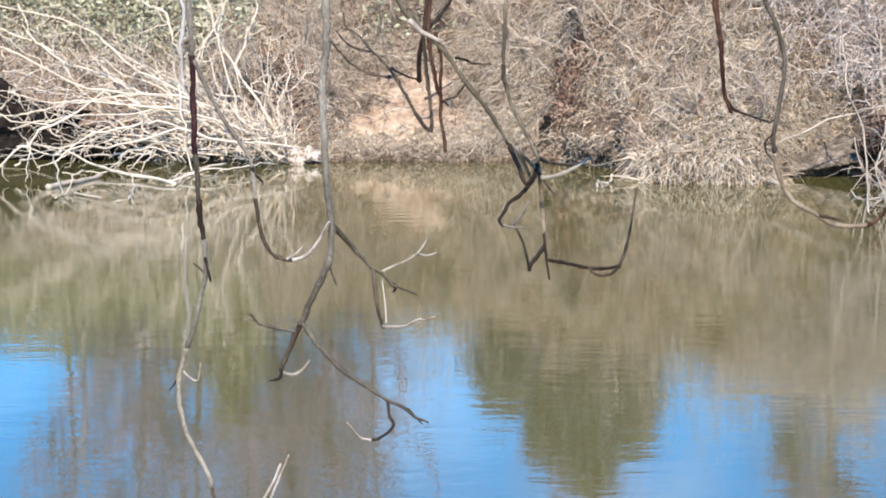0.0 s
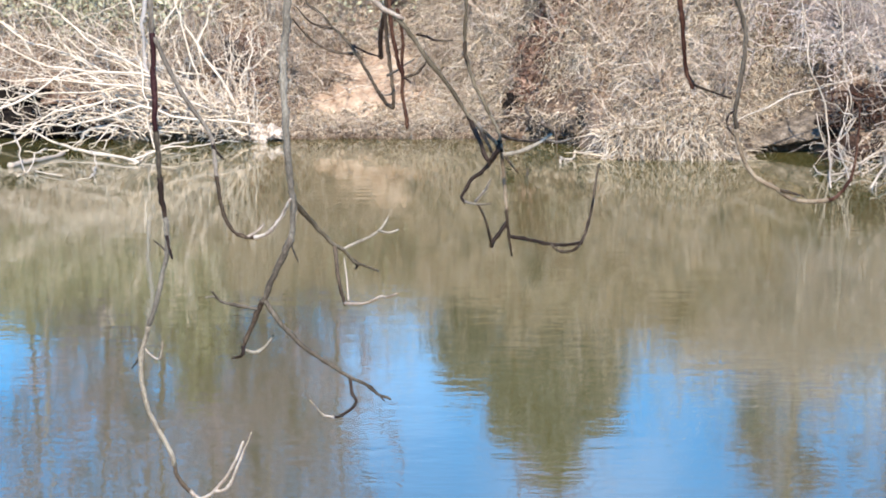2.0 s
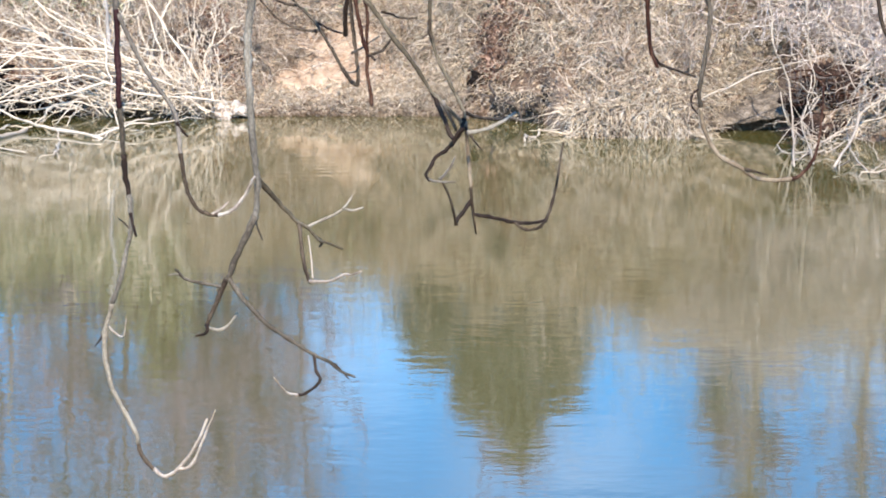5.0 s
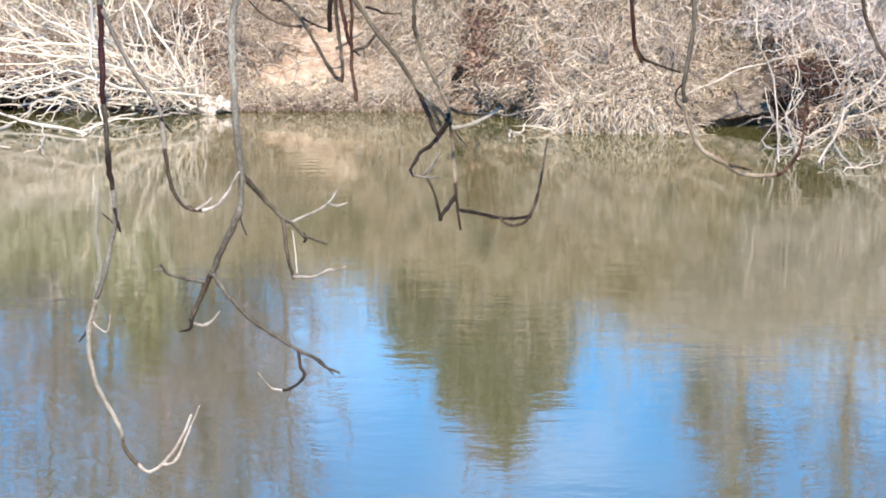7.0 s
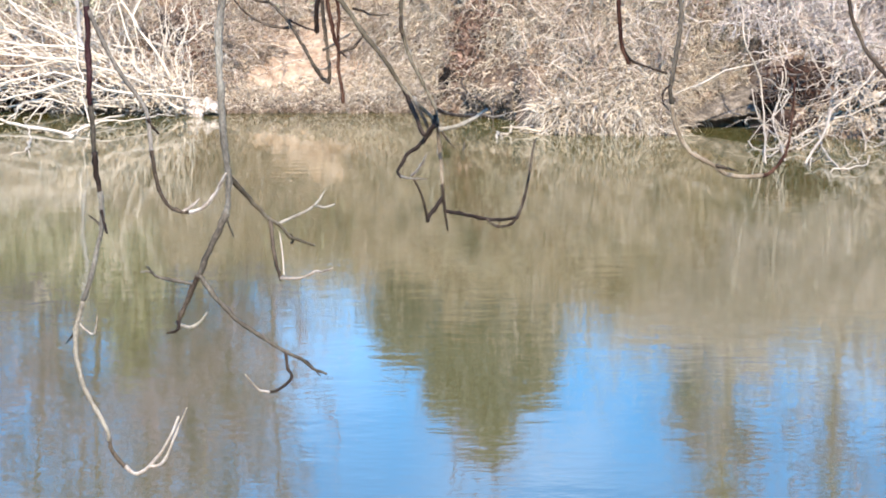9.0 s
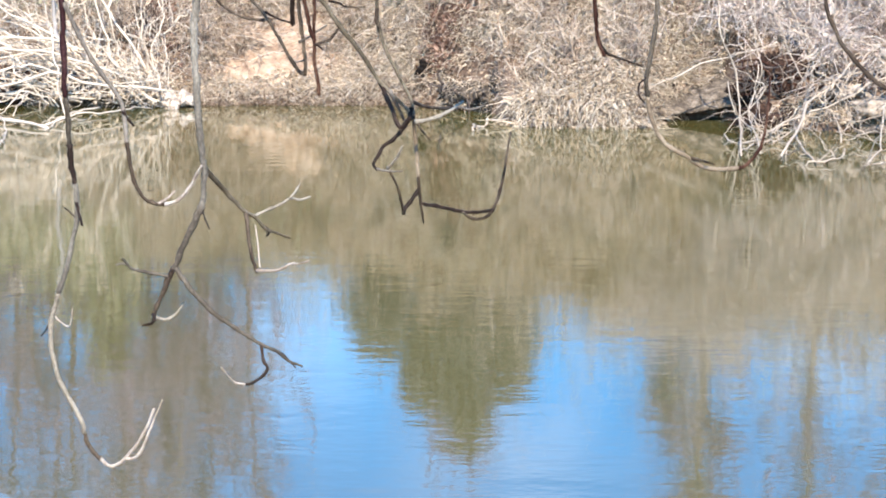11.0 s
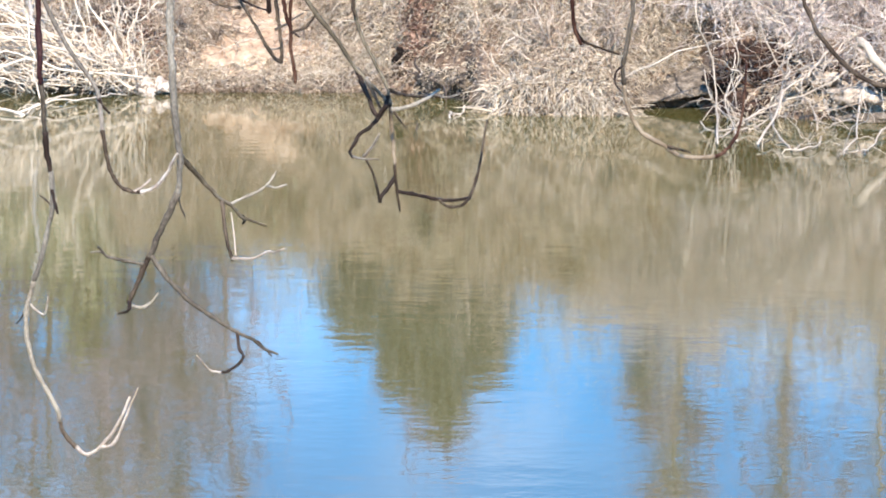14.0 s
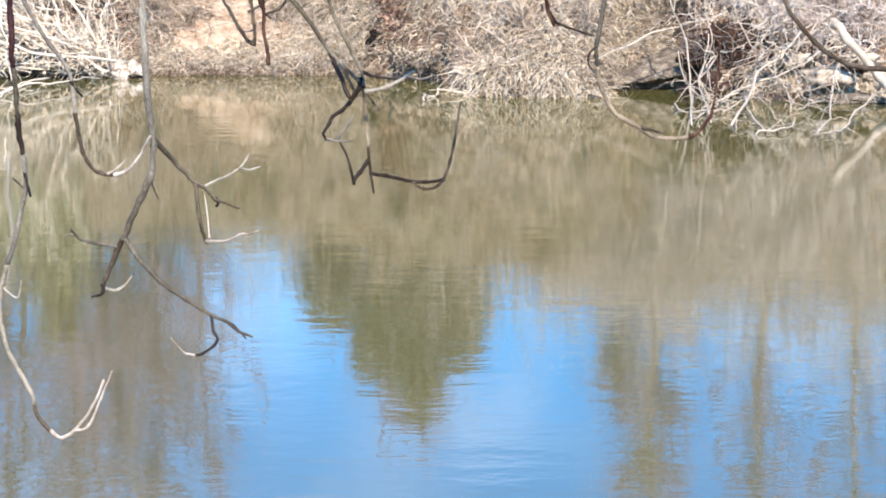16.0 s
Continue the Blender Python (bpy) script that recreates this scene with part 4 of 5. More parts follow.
low.append([(-11.885, 52.000, 0.260, 28.8), (-11.670, 52.000, 0.417, 24.0)])
side_branches(limb("limb", made, WOOD, low[-1], sides=7, wig=0.04), low[-1], WOOD, 125, 0)
low.append([(-9.628, 51.500, 0.228, 14.4), (-9.458, 52.167, 0.389, 16.8), (-9.469, 52.833, 0.503, 19.2), (-9.048, 53.500, 0.553, 21.6)])
side_branches(limb("limb", made, WOOD, low[-1], sides=7, wig=0.04), low[-1], WOOD, 105, 0)
low.append([(-11.264, 51.500, 0.266, 13.2), (-11.002, 52.250, 0.342, 16.2), (-10.794, 53.000, 0.488, 19.2)])
side_branches(limb("limb", made, WOOD, low[-1], sides=7, wig=0.04), low[-1], WOOD, 48, 0)
low.append([(-8.964, 53.000, 0.595, 15.6), (-9.107, 52.250, 0.316, 12.6), (-9.161, 51.500, 0.202, 9.6)])
side_branches(limb("limb", made, WOOD, low[-1], sides=7, wig=0.04), low[-1], WOOD, 59, 0)
low.append([(-8.751, 53.000, 0.595, 15.6), (-8.842, 52.250, 0.395, 12.6), (-8.876, 51.500, 0.203, 9.6)])
side_branches(limb("limb", made, WOOD, low[-1], sides=7, wig=0.04), low[-1], WOOD, 66, 0)
low.append([(-10.364, 52.500, 0.439, 12.0), (-9.747, 52.750, 0.483, 14.2), (-9.124, 53.000, 0.568, 16.2), (-8.498, 53.250, 0.521, 18.2), (-8.275, 53.500, 0.178, 20.4)])
side_branches(limb("limb", made, WOOD, low[-1], sides=7, wig=0.04), low[-1], WOOD, 73, 1)
low.append([(-10.550, 50.800, 0.216, 10.8), (-10.121, 50.900, 0.207, 12.6), (-9.625, 51.000, 0.236, 14.4)])
side_branches(limb("limb", made, WOOD, low[-1], sides=7, wig=0.04), low[-1], WOOD, 47, 0)
for pts in arching(22, (-8.6, -5.9), (54.7, 55.4), (0.05, 0.5), (50, 150), (35, 85), (0.5, 1.4), (15, 28), 0.1, np.random.default_rng(131)) + arching(12, (-10.0, -7.4), (54.0, 55.0), (0.1, 0.7), (150, 250), (-15, 40), (0.7, 1.8), (16, 28), 0.2, np.random.default_rng(132)):
    limb("stub", made, WOOD, pts, sides=6, wig=0.05)
rng = np.random.default_rng(31)
more = arching(26, (-9.0, -6.0), (54.8, 56.0), (0.2, 1.0), (140, 215), (12, 60), (1.2, 4.0), (15, 32), 0.3, rng) + arching(24, (-9.0, -5.8), (55.0, 56.2), (0.0, 0.8), (150, 205), (8, 42), (2.6, 6.0), (14, 25), 0.12, rng) + arching(24, (-8.5, -5.8), (55.2, 56.2), (0.0, 0.4), (60, 170), (40, 85), (1.2, 3.2), (12, 26), 0.1, rng) + arching(6, (-13.5, -9.5), (56.0, 58.0), (0.3, 1.2), (190, 330), (-5, 40), (1.2, 3.5), (15, 34), 0.3, rng)
more += arching(16, (-6.9, -5.5), (55.1, 55.6), (0.0, 0.35), (100, 260), (-5, 75), (0.5, 1.3), (12, 28), 0.1, rng)
for pts in more:
    limb("limb", made, WOOD, pts, sides=6, wig=0.06)
twigs_along("twig_spray", made, limbs + more, WOOD, 6, rng, (0.3, 1.2), (0.008, 0.019), seg=4, drop=0.15)
twigs_along("brown_twig_spray", made, limbs + more, TWIGS, 2, rng, (0.3, 1.0), (0.006, 0.014), seg=4, drop=0.25)
made = thing("fallen_brush", (9.0, 50.3, 0.4), "pale bare fallen brush trailing its tips in the water", "fallen brush")
limbs = []
limbs.append([(6.644, 50.500, 4.266, 3.6), (6.839, 50.375, 2.912, 13.8), (7.027, 50.250, 1.927, 17.3), (7.375, 50.125, 0.501, 20.9), (6.568, 44.284, 0.060, 21.7)])
side_branches(limb("limb", made, DRIFT, limbs[-1], sides=7, wig=0.06), limbs[-1], DRIFT, 27, 1)
limbs.append([(5.253, 50.500, 0.786, 7.6), (5.986, 50.667, 1.149, 19.4), (7.191, 50.833, 1.551, 17.1), (8.328, 51.000, 1.880, 14.7)])
side_branches(limb("limb", made, DRIFT, limbs[-1], sides=7, wig=0.06), limbs[-1], DRIFT, 28, 1)
limbs.append([(10.161, 50.500, 1.659, 12.7), (9.355, 49.500, 1.134, 32.0), (8.608, 48.500, 0.645, 27.9), (7.248, 43.871, 0.060, 22.1)])
side_branches(limb("limb", made, DRIFT, limbs[-1], sides=7, wig=0.06), limbs[-1], DRIFT, 29, 3)
limbs.append([(6.616, 44.995, 0.060, 7.9), (7.270, 47.145, 0.060, 21.5), (8.457, 49.000, 0.355, 20.1), (9.686, 49.000, 0.928, 17.8), (10.611, 49.000, 1.269, 15.5)])
side_branches(limb("limb", made, DRIFT, limbs[-1], sides=7, wig=0.06), limbs[-1], DRIFT, 30, 3)
limbs.append([(8.287, 48.500, 0.318, 8.5), (8.037, 46.020, 0.060, 21.0), (7.849, 43.273, 0.060, 17.7), (8.290, 43.650, 0.060, 15.8), (8.879, 45.572, 0.060, 14.4)])
side_branches(limb("limb", made, DRIFT, limbs[-1], sides=7, wig=0.06), limbs[-1], DRIFT, 31, 3)
limbs.append([(10.488, 49.000, 1.270, 7.9), (10.290, 48.667, 0.627, 19.6), (9.369, 44.931, 0.060, 15.5), (8.612, 42.500, 0.060, 12.2)])
side_branches(limb("limb", made, DRIFT, limbs[-1], sides=7, wig=0.06), limbs[-1], DRIFT, 32, 3)
limbs.append([(8.547, 49.000, 0.171, 7.9), (7.847, 47.705, 0.060, 19.7), (7.273, 46.696, 0.060, 17.0), (6.696, 47.964, 0.060, 15.2)])
side_branches(limb("limb", made, DRIFT, limbs[-1], sides=7, wig=0.06), limbs[-1], DRIFT, 33, 3)
limbs.append([(7.705, 50.000, 3.664, 3.0), (7.955, 49.900, 2.809, 10.0), (8.269, 49.800, 1.953, 11.5), (8.643, 49.700, 1.219, 12.9), (9.266, 49.600, 0.483, 14.3), (8.846, 46.001, 0.060, 14.6)])
side_branches(limb("limb", made, DRIFT, limbs[-1], sides=7, wig=0.06), limbs[-1], DRIFT, 34, 3)
limbs.append([(7.509, 50.000, 4.152, 3.0), (7.613, 49.900, 3.177, 10.0), (7.642, 49.800, 2.200, 11.5), (7.709, 49.700, 1.220, 12.9), (7.523, 49.600, 0.486, 14.3), (7.089, 44.984, 0.060, 14.2)])
side_branches(limb("limb", made, DRIFT, limbs[-1], sides=7, wig=0.06), limbs[-1], DRIFT, 35, 3)
limbs.append([(11.675, 50.000, 1.441, 8.1), (10.803, 49.833, 0.833, 20.1), (10.032, 49.667, 0.351, 17.1), (9.316, 49.500, 0.244, 14.2)])
side_branches(limb("limb", made, DRIFT, limbs[-1], sides=7, wig=0.06), limbs[-1], DRIFT, 36, 3)
limbs.append([(7.071, 50.000, 1.074, 8.1), (7.248, 49.833, 0.341, 20.1), (7.700, 48.296, 0.060, 16.7), (8.162, 48.887, 0.060, 14.1)])
side_branches(limb("limb", made, DRIFT, limbs[-1], sides=7, wig=0.06), limbs[-1], DRIFT, 37, 3)
limbs.append([(11.704, 50.000, 0.567, 8.1), (10.719, 47.641, 0.060, 19.2), (9.449, 43.917, 0.060, 15.2), (8.933, 42.492, 0.060, 12.2)])
side_branches(limb("limb", made, DRIFT, limbs[-1], sides=7, wig=0.06), limbs[-1], DRIFT, 38, 3)
limbs.append([(2.306, 51.000, 0.177, 10.3), (1.923, 50.900, 0.111, 26.8), (1.591, 50.378, 0.060, 24.1), (1.407, 49.619, 0.060, 21.4)])
side_branches(limb("limb", made, DRIFT, limbs[-1], sides=7, wig=0.06), limbs[-1], DRIFT, 39, 1)
rng = np.random.default_rng(32)
more = arching(17, (8.9, 11.8), (49.8, 51.2), (0.3, 1.6), (200, 340), (-20, 50), (1.0, 2.8), (9, 19), 0.45, rng) + arching(9, (8.9, 11.8), (50.4, 52.0), (0.2, 1.2), (40, 140), (40, 85), (1.2, 3.0), (9, 18), 0.15, rng)
for pts in more:
    limb("limb", made, DRIFT, pts, sides=6, wig=0.05)
twigs_along("twig_spray", made, limbs[2:-1] + more, DRIFT, 6, rng, (0.5, 1.5), (0.009, 0.02), seg=5, drop=0.25, wiggle=0.03)
twigs_along("twig_spray", made, limbs[:2], DRIFT, 5, rng, (0.3, 0.9), (0.007, 0.014), seg=4, drop=0.25, wiggle=0.03)
twigs_along("brown_twig_spray", made, limbs[2:-1] + more, TWIGS, 3, rng, (0.3, 1.0), (0.006, 0.014), seg=4, drop=0.25)
made = thing("leaning_log", (11.4, 48.8, 0.4), "pale bleached log leaning into the water", "log")
limbs = []
limbs.append([(10.379, 49.500, 1.798, 30.1), (10.377, 49.300, 1.737, 90.5), (10.425, 49.100, 1.629, 95.0), (10.904, 48.900, 1.057, 99.4), (11.407, 48.700, 0.463, 103.8), (11.259, 45.411, 0.060, 101.3)])
side_branches(limb("limb", made, DRIFT, limbs[-1], sides=7, wig=0.03), limbs[-1], DRIFT, 43, 0)


def shrub(x, y, height, seed, mat, label):
    """A bare shrub of several leaning stems with fine twigs."""
    rng = np.random.default_rng(seed)
    t = thing("bare_shrub", (x, y, float(land(x, y))), label, "shrub", "shrubs on the bank")
    stems_of = arching(int(rng.integers(6, 10)), (x - 0.15, x + 0.15), (y - 0.15, y + 0.15), (-0.05, 0.02), (0, 360), (35, 85), (height * 0.7, height * 1.2), (14, 26), 0.22, rng)
    for pts in stems_of:
        limb("stem", t, mat, pts, sides=6)
    twigs_along("twig_spray", t, stems_of, mat, 26, rng, (0.25, 0.9), (0.007, 0.016), seg=4, way_bias=(0, -0.2, 0.2), drop=0.2)


for k, (x, y) in enumerate(((1.2, 57.6), (-6.7, 58.2), (7.9, 53.0))):
    shrub(x, y, 0.9, 95 + k, DARKB, "small dark bare shrub on the slope")
for k in range(30):
    x = -13.0 + 27.0 * (k + 0.5) / 30 + rng.uniform(-0.4, 0.4)
    y = float(np.interp(x, SHORE_X, SHORE_Y)) + (1.6, 3.6, 2.4, 4.6)[k % 4] + rng.uniform(-0.4, 0.4)
    if abs(x + 3.4) < 1.9 and y < 60:
        y += 3.0
    if 7.0 < x < 9.2:
        y += 2.0
    grey = x > 6
    shrub(x, y, rng.uniform(1.2, 2.2), 60 + k, GREYTWIG if grey else TWIGS, "greyish bare shrub in a dense thicket" if grey else "tan bare shrub on the dry bank")


log = thing("driftwood", (-10.533, 49.242, 0.040), "pale driftwood log lying at the waterline", "driftwood")
limb("log", log, DRIFT, [(-10.533, 49.242, 0.040, 62.0), (-10.426, 49.868, 0.040, 58.5), (-10.213, 50.380, 0.040, 55.0), (-10.048, 51.167, 0.040, 51.5), (-9.878, 51.978, 0.040, 48.0)], sides=9, wig=0.02)
stick = thing("driftwood", (-9.769, 48.161, 0.040), "short bleached stick floating on the water", "driftwood")
limb("stick", stick, WOOD, [(-9.769, 48.161, 0.040, 18.0), (-9.435, 47.696, 0.040, 16.0), (-8.990, 47.127, 0.040, 14.0)], sides=6)
snag = thing("driftwood", (0.7, 47.2, 0.0), "thin dark stick poking out of the water", "driftwood")
limb("stick", snag, DARKB, [(0.66, 47.3, -0.1, 18), (0.7, 47.2, 0.08, 16), (0.71, 47.15, 0.18, 10)], sides=6)

# ---- trees behind the bank ----
def bare_tree(x, y, height, spread_m, seed, mat=DARKB, lean=(0, 0), twig=480, low=0.28, label="tall bare tree with a grey-brown trunk and fine twigs"):
    rng = np.random.default_rng(seed)
    z = float(land(x, y))
    t = thing("bare_tree", (x, y, z), label, "tree", "trees behind the bank")
    r = height * 11
    trunk = [(x + lean[0] * s + rng.normal() * 0.12 * (s > 0), y + lean[1] * s + rng.normal() * 0.1 * (s > 0), z - 0.3 + height * s, r * (1 - 0.8 * s)) for s in (0, 0.15, 0.3, 0.5, 0.7, 0.88, 1)]
    limb("trunk", t, mat, trunk)
    limbs = []
    for k in range(11):
        s = low + (0.94 - low) * k / 11
        i = min(int(s * 6), 5)
        b = np.array(trunk[i][:3]) + (np.array(trunk[i + 1][:3]) - np.array(trunk[i][:3])) * 0.4
        a = k * 2.4 + rng.uniform(-0.4, 0.4)
        L = spread_m * (1.15 - 0.7 * s) * rng.uniform(0.8, 1.15)
        pts = [(b[0] + math.cos(a) * L * q, b[1] + math.sin(a) * L * q, b[2] + L * (0.75 * q + 0.25 * q * q) + rng.normal() * 0.1, r * 0.3 * (1 - s * 0.6) * (1 - 0.75 * q)) for q in (0, 0.3, 0.65, 1)]
        limbs.append(pts)
        limb("limb", t, mat, pts, sides=6)
    limbs.append(trunk[3:])
    p = twigs_along("crown", t, limbs, CROWNTWIG, twig // 12, rng, (0.6, 1.9), (0.016, 0.036), seg=4, way_bias=(0, 0, 0.5), drop=0.1)
    ends = p[:, 1:].reshape(-1, 3)
    ends = ends[rng.random(len(ends)) < (0.35 if height > 7 else 0.7)]
    n = len(ends)
    way = rng.normal(size=(n, 3)) + np.array((0, 0, 0.5))
    way /= np.linalg.norm(way, axis=1)[:, None]
    v, f, _ = strand_arrays(ends, way, rng.uniform(0.3, 0.9, n), np.full(n, 0.012), rng.normal(size=(n, 3)) * 0.2, 2, 3, 0.05, rng)
    ob = under(mesh_of("twig_spray", v, f, CROWNTWIG), t)
    ob["kind"] = "stuff"
    return t


def cedar(x, y, height, width, low, seed, shape=0.6, leaf=NEEDLE, n=210):
    rng = np.random.default_rng(seed)
    z = float(land(x, y))
    t = thing("cedar_tree", (x, y, z), "dark olive evergreen tree on top of the bank", "tree", "trees behind the bank")
    limb("trunk", t, DARKB, [(x, y, z - 0.3, 140), (x + 0.1, y, z + height * 0.4, 100), (x - 0.05, y, z + height * 0.8, 50), (x, y, z + height, 15)])
    s = rng.random(n) ** 0.8
    a = rng.uniform(0, 2 * np.pi, n)
    h = low + (height - low) * s
    w0 = np.minimum(1, 0.55 + 1.2 * s)
    reach = width * w0 * (1 - s) ** shape * rng.uniform(0.35, 1.1, n) * (1 + 0.3 * np.sin(3 * a + 7 * s) + 0.3 * np.sin(2 * a - 19 * s))
    tips = np.stack([x + np.cos(a) * reach, y + np.sin(a) * reach, z + h + 0.25 * reach], -1)
    base = np.stack([x + 0 * a, y + 0 * a, z + h - 0.1 * reach], -1)
    w = tips - base
    L = np.linalg.norm(w, axis=1) + 0.05
    v, f, p = strand_arrays(base, w / L[:, None], L, np.full(n, 0.02), np.tile((0, 0, -0.1), (n, 1)), 3, 3, 0.03, rng)
    ob = under(mesh_of("boughs", v, f, DARKB), t)
    ob["kind"] = "stuff"
    at = np.repeat(p[:, 1:].reshape(-1, 3), 10, axis=0)
    at = at + rng.normal(size=at.shape) * np.array((0.24, 0.24, 0.18))
    v, f = leaf_arrays(at, rng.uniform(0.05, 0.13, len(at)), rng, 0.9)
    ob = under(mesh_of("foliage", v, f, leaf, False), t)
    ob["kind"] = "stuff"
    return t


cedar(1.65, 62.5, 4.7, 1.6, 0.2, 3, 0.55, NEEDLE, 170)
cedar(0.5, 62.9, 4.0, 1.75, 0.2, 4, 0.7, NEEDLE, 170)
cedar(2.8, 63.2, 3.4, 1.6, 0.2, 6, 0.7)
cedar(-0.7, 63.5, 2.6, 1.6, 0.2, 7)
bare_tree(1.5, 63.8, 5.2, 1.4, 48, low=0.1, label="twiggy bare tree beside an evergreen")
cedar(-8.3, 63.0, 3.6, 2.0, 0.2, 5, 0.6, LEAF, 70)
for x, y, h, sp, sd in ((-5.7, 62.4, 4.2, 2.0, 41), (-7.0, 63.0, 5.0, 2.2, 42), (-10.6, 63.2, 4.6, 2.2, 43)):
    bare_tree(x, y, h, sp, sd, low=0.08, label="low bare tree with a dense twiggy crown")
for x, y, h, sp, sd in ((-5.8, 65.5, 8.0, 3.2, 21), (-7.9, 67.0, 10.0, 3.4, 22), (-10.4, 66.0, 8.5, 3.0, 23), (-13.9, 67.5, 8.0, 2.6, 24), (-9.0, 71.0, 11.0, 3.6, 25)):
    bare_tree(x, y, h, sp, sd, twig=390 if sd in (21, 22, 25) else 270)
for k, (x, y, h) in enumerate(((-4.9, 66.0, 7.5), (-6.7, 65.0, 9.5), (-8.2, 64.5, 8.5), (-11.2, 65.0, 9.0), (-12.6, 64.0, 8.0), (-9.6, 65.5, 10.0))):
    bare_tree(x, y, h, 1.3, 70 + k, TRUNK if k % 3 == 1 else DARKB, (0.4 - 0.2 * k, 0), twig=130, label="slender bare tree behind the bank")
for x, y, h, sp, sd in ((8.4, 64.0, 11.5, 1.3, 26), (11.6, 64.0, 9.0, 1.5, 27), (15.0, 67.0, 11.0, 2.4, 28)):
    t = bare_tree(x, y, h, sp, sd, TRUNK, twig=640 if sd == 26 else 300, label="tall bare tree with a pale trunk clad in dead vines")
    n = 3800 if sd == 26 else 1000
    vines = np.stack([np.full(n, x), np.full(n, y), float(land(x, y)) + h * 0.8 * rng.random(n) ** 1.2], -1) + rng.normal(size=(n, 3)) * np.array((0.28, 0.28, 0.1)) * (1.1 if sd == 26 else 0.7)
    v, f = leaf_arrays(vines, rng.uniform(0.04, 0.1, len(vines)), rng, 0.9)
    under(mesh_of("vine_cover", v, f, VINE, False), t)["kind"] = "stuff"

t = bare_tree(7.4, 63.5, 4.7, 0.8, 81, TRUNK, twig=170, low=0.2, label="small bare tree with a leafy tuft near its top")
tuft = np.array((7.4, 63.5, float(land(7.4, 63.5)) + 3.4)) + rng.normal(size=(900, 3)) * np.array((0.32, 0.3, 0.6))
v, f = leaf_arrays(tuft, rng.uniform(0.05, 0.11, 900), rng, 0.9)
under(mesh_of("leafy_tuft", v, f, NEEDLE, False), t)["kind"] = "stuff"

# ---- the tree that hangs over the viewer's bank ----
TX, TY = -3.4, 3.6
tree = thing("overhanging_tree", (TX, TY, float(land(TX, TY))), "grey-barked bare tree with thin branches hanging over water", "tree")
TZ = float(land(TX, TY))
limb("trunk", tree, GREY, [(TX, TY, TZ - 0.3, 190), (TX + 0.05, TY + 0.05, TZ + 1.2, 160), (TX - 0.02, TY + 0.2, TZ + 2.6, 140), (TX + 0.2, TY + 0.5, TZ + 4.0, 110), (TX + 0.3, TY + 0.7, TZ + 6.0, 60)], sides=14)
limb("limb", tree, GREY, [(TX, TY + 0.25, TZ + 2.5, 75), (-2.4, 4.6, 5.75, 60), (-1.2, 4.95, 5.85, 48), (0.0, 5.1, 5.8, 30), (0.5, 5.2, 5.85, 14)], sides=12)
limb("limb", tree, GREY, [(TX + 0.1, TY + 0.35, TZ + 3.2, 85), (-2.0, 5.6, 5.9, 64), (-0.6, 6.7, 5.95, 52), (1.2, 7.3, 5.9, 40), (2.9, 7.5, 5.75, 22)], sides=12)
br_a = limb("branch", tree, GREY, [(-0.755, 5.006, 5.821, 8.5), (-0.755, 5.002, 5.397, 7.5), (-0.755, 5.000, 4.962, 6.8), (-0.753, 5.007, 4.851, 6.6), (-0.752, 5.013, 4.789, 6.4), (-0.752, 5.020, 4.764, 6.2)])
limb("lower_branch", br_a, MAROON, [(-0.750, 5.000, 4.787, 6.9), (-0.749, 5.007, 4.703, 6.7), (-0.750, 5.013, 4.603, 6.5), (-0.749, 5.020, 4.571, 6.2)])
limb("lower_branch", br_a, MIDB, [(-0.750, 5.020, 4.596, 6.1), (-0.747, 5.024, 4.527, 6.0), (-0.744, 5.028, 4.462, 5.9)])
limb("lower_branch", br_a, DARK, [(-0.744, 5.028, 4.466, 6.2), (-0.741, 5.031, 4.425, 6.4), (-0.734, 5.033, 4.374, 5.6)])
limb("lower_branch", br_a, SILVER, [(-0.734, 5.033, 4.378, 5.7), (-0.730, 5.037, 4.310, 5.8), (-0.742, 5.041, 4.258, 5.7), (-0.760, 5.046, 4.181, 5.6), (-0.779, 5.050, 4.128, 5.5)])
limb("lower_branch", br_a, LIGHTB, [(-0.779, 5.050, 4.128, 5.5), (-0.795, 5.058, 4.075, 5.4), (-0.802, 5.067, 4.009, 5.4), (-0.792, 5.075, 3.942, 5.3), (-0.771, 5.083, 3.887, 5.2), (-0.741, 5.092, 3.826, 5.1), (-0.735, 5.100, 3.794, 5.1)])
limb("lower_branch", br_a, BARK, [(-0.736, 5.100, 3.802, 5.1), (-0.731, 5.100, 3.773, 4.9), (-0.711, 5.100, 3.743, 4.7), (-0.693, 5.100, 3.728, 4.6)])
limb("twig", br_a, PALE, [(-0.701, 5.100, 3.734, 4.4), (-0.677, 5.088, 3.720, 4.3), (-0.650, 5.076, 3.732, 4.1), (-0.617, 5.064, 3.768, 3.8), (-0.591, 5.052, 3.812, 3.4), (-0.569, 5.040, 3.863, 2.6)])
limb("twig", br_a, PALE, [(-0.640, 5.070, 3.740, 4.2), (-0.609, 5.058, 3.752, 3.8), (-0.585, 5.045, 3.802, 3.0), (-0.567, 5.033, 3.845, 2.2), (-0.548, 5.020, 3.889, 1.4)])
limb("twig", br_a, DARK, [(-0.731, 5.030, 4.334, 3.7), (-0.723, 5.005, 4.312, 3.1), (-0.713, 4.980, 4.290, 2.5)])
limb("twig", br_a, BARK, [(-0.738, 5.050, 4.299, 2.5), (-0.754, 5.075, 4.308, 2.0), (-0.769, 5.100, 4.314, 1.5)])
limb("twig", br_a, DARK, [(-0.799, 5.070, 4.071, 2.8), (-0.814, 5.110, 4.040, 2.2), (-0.836, 5.150, 4.011, 1.5)])
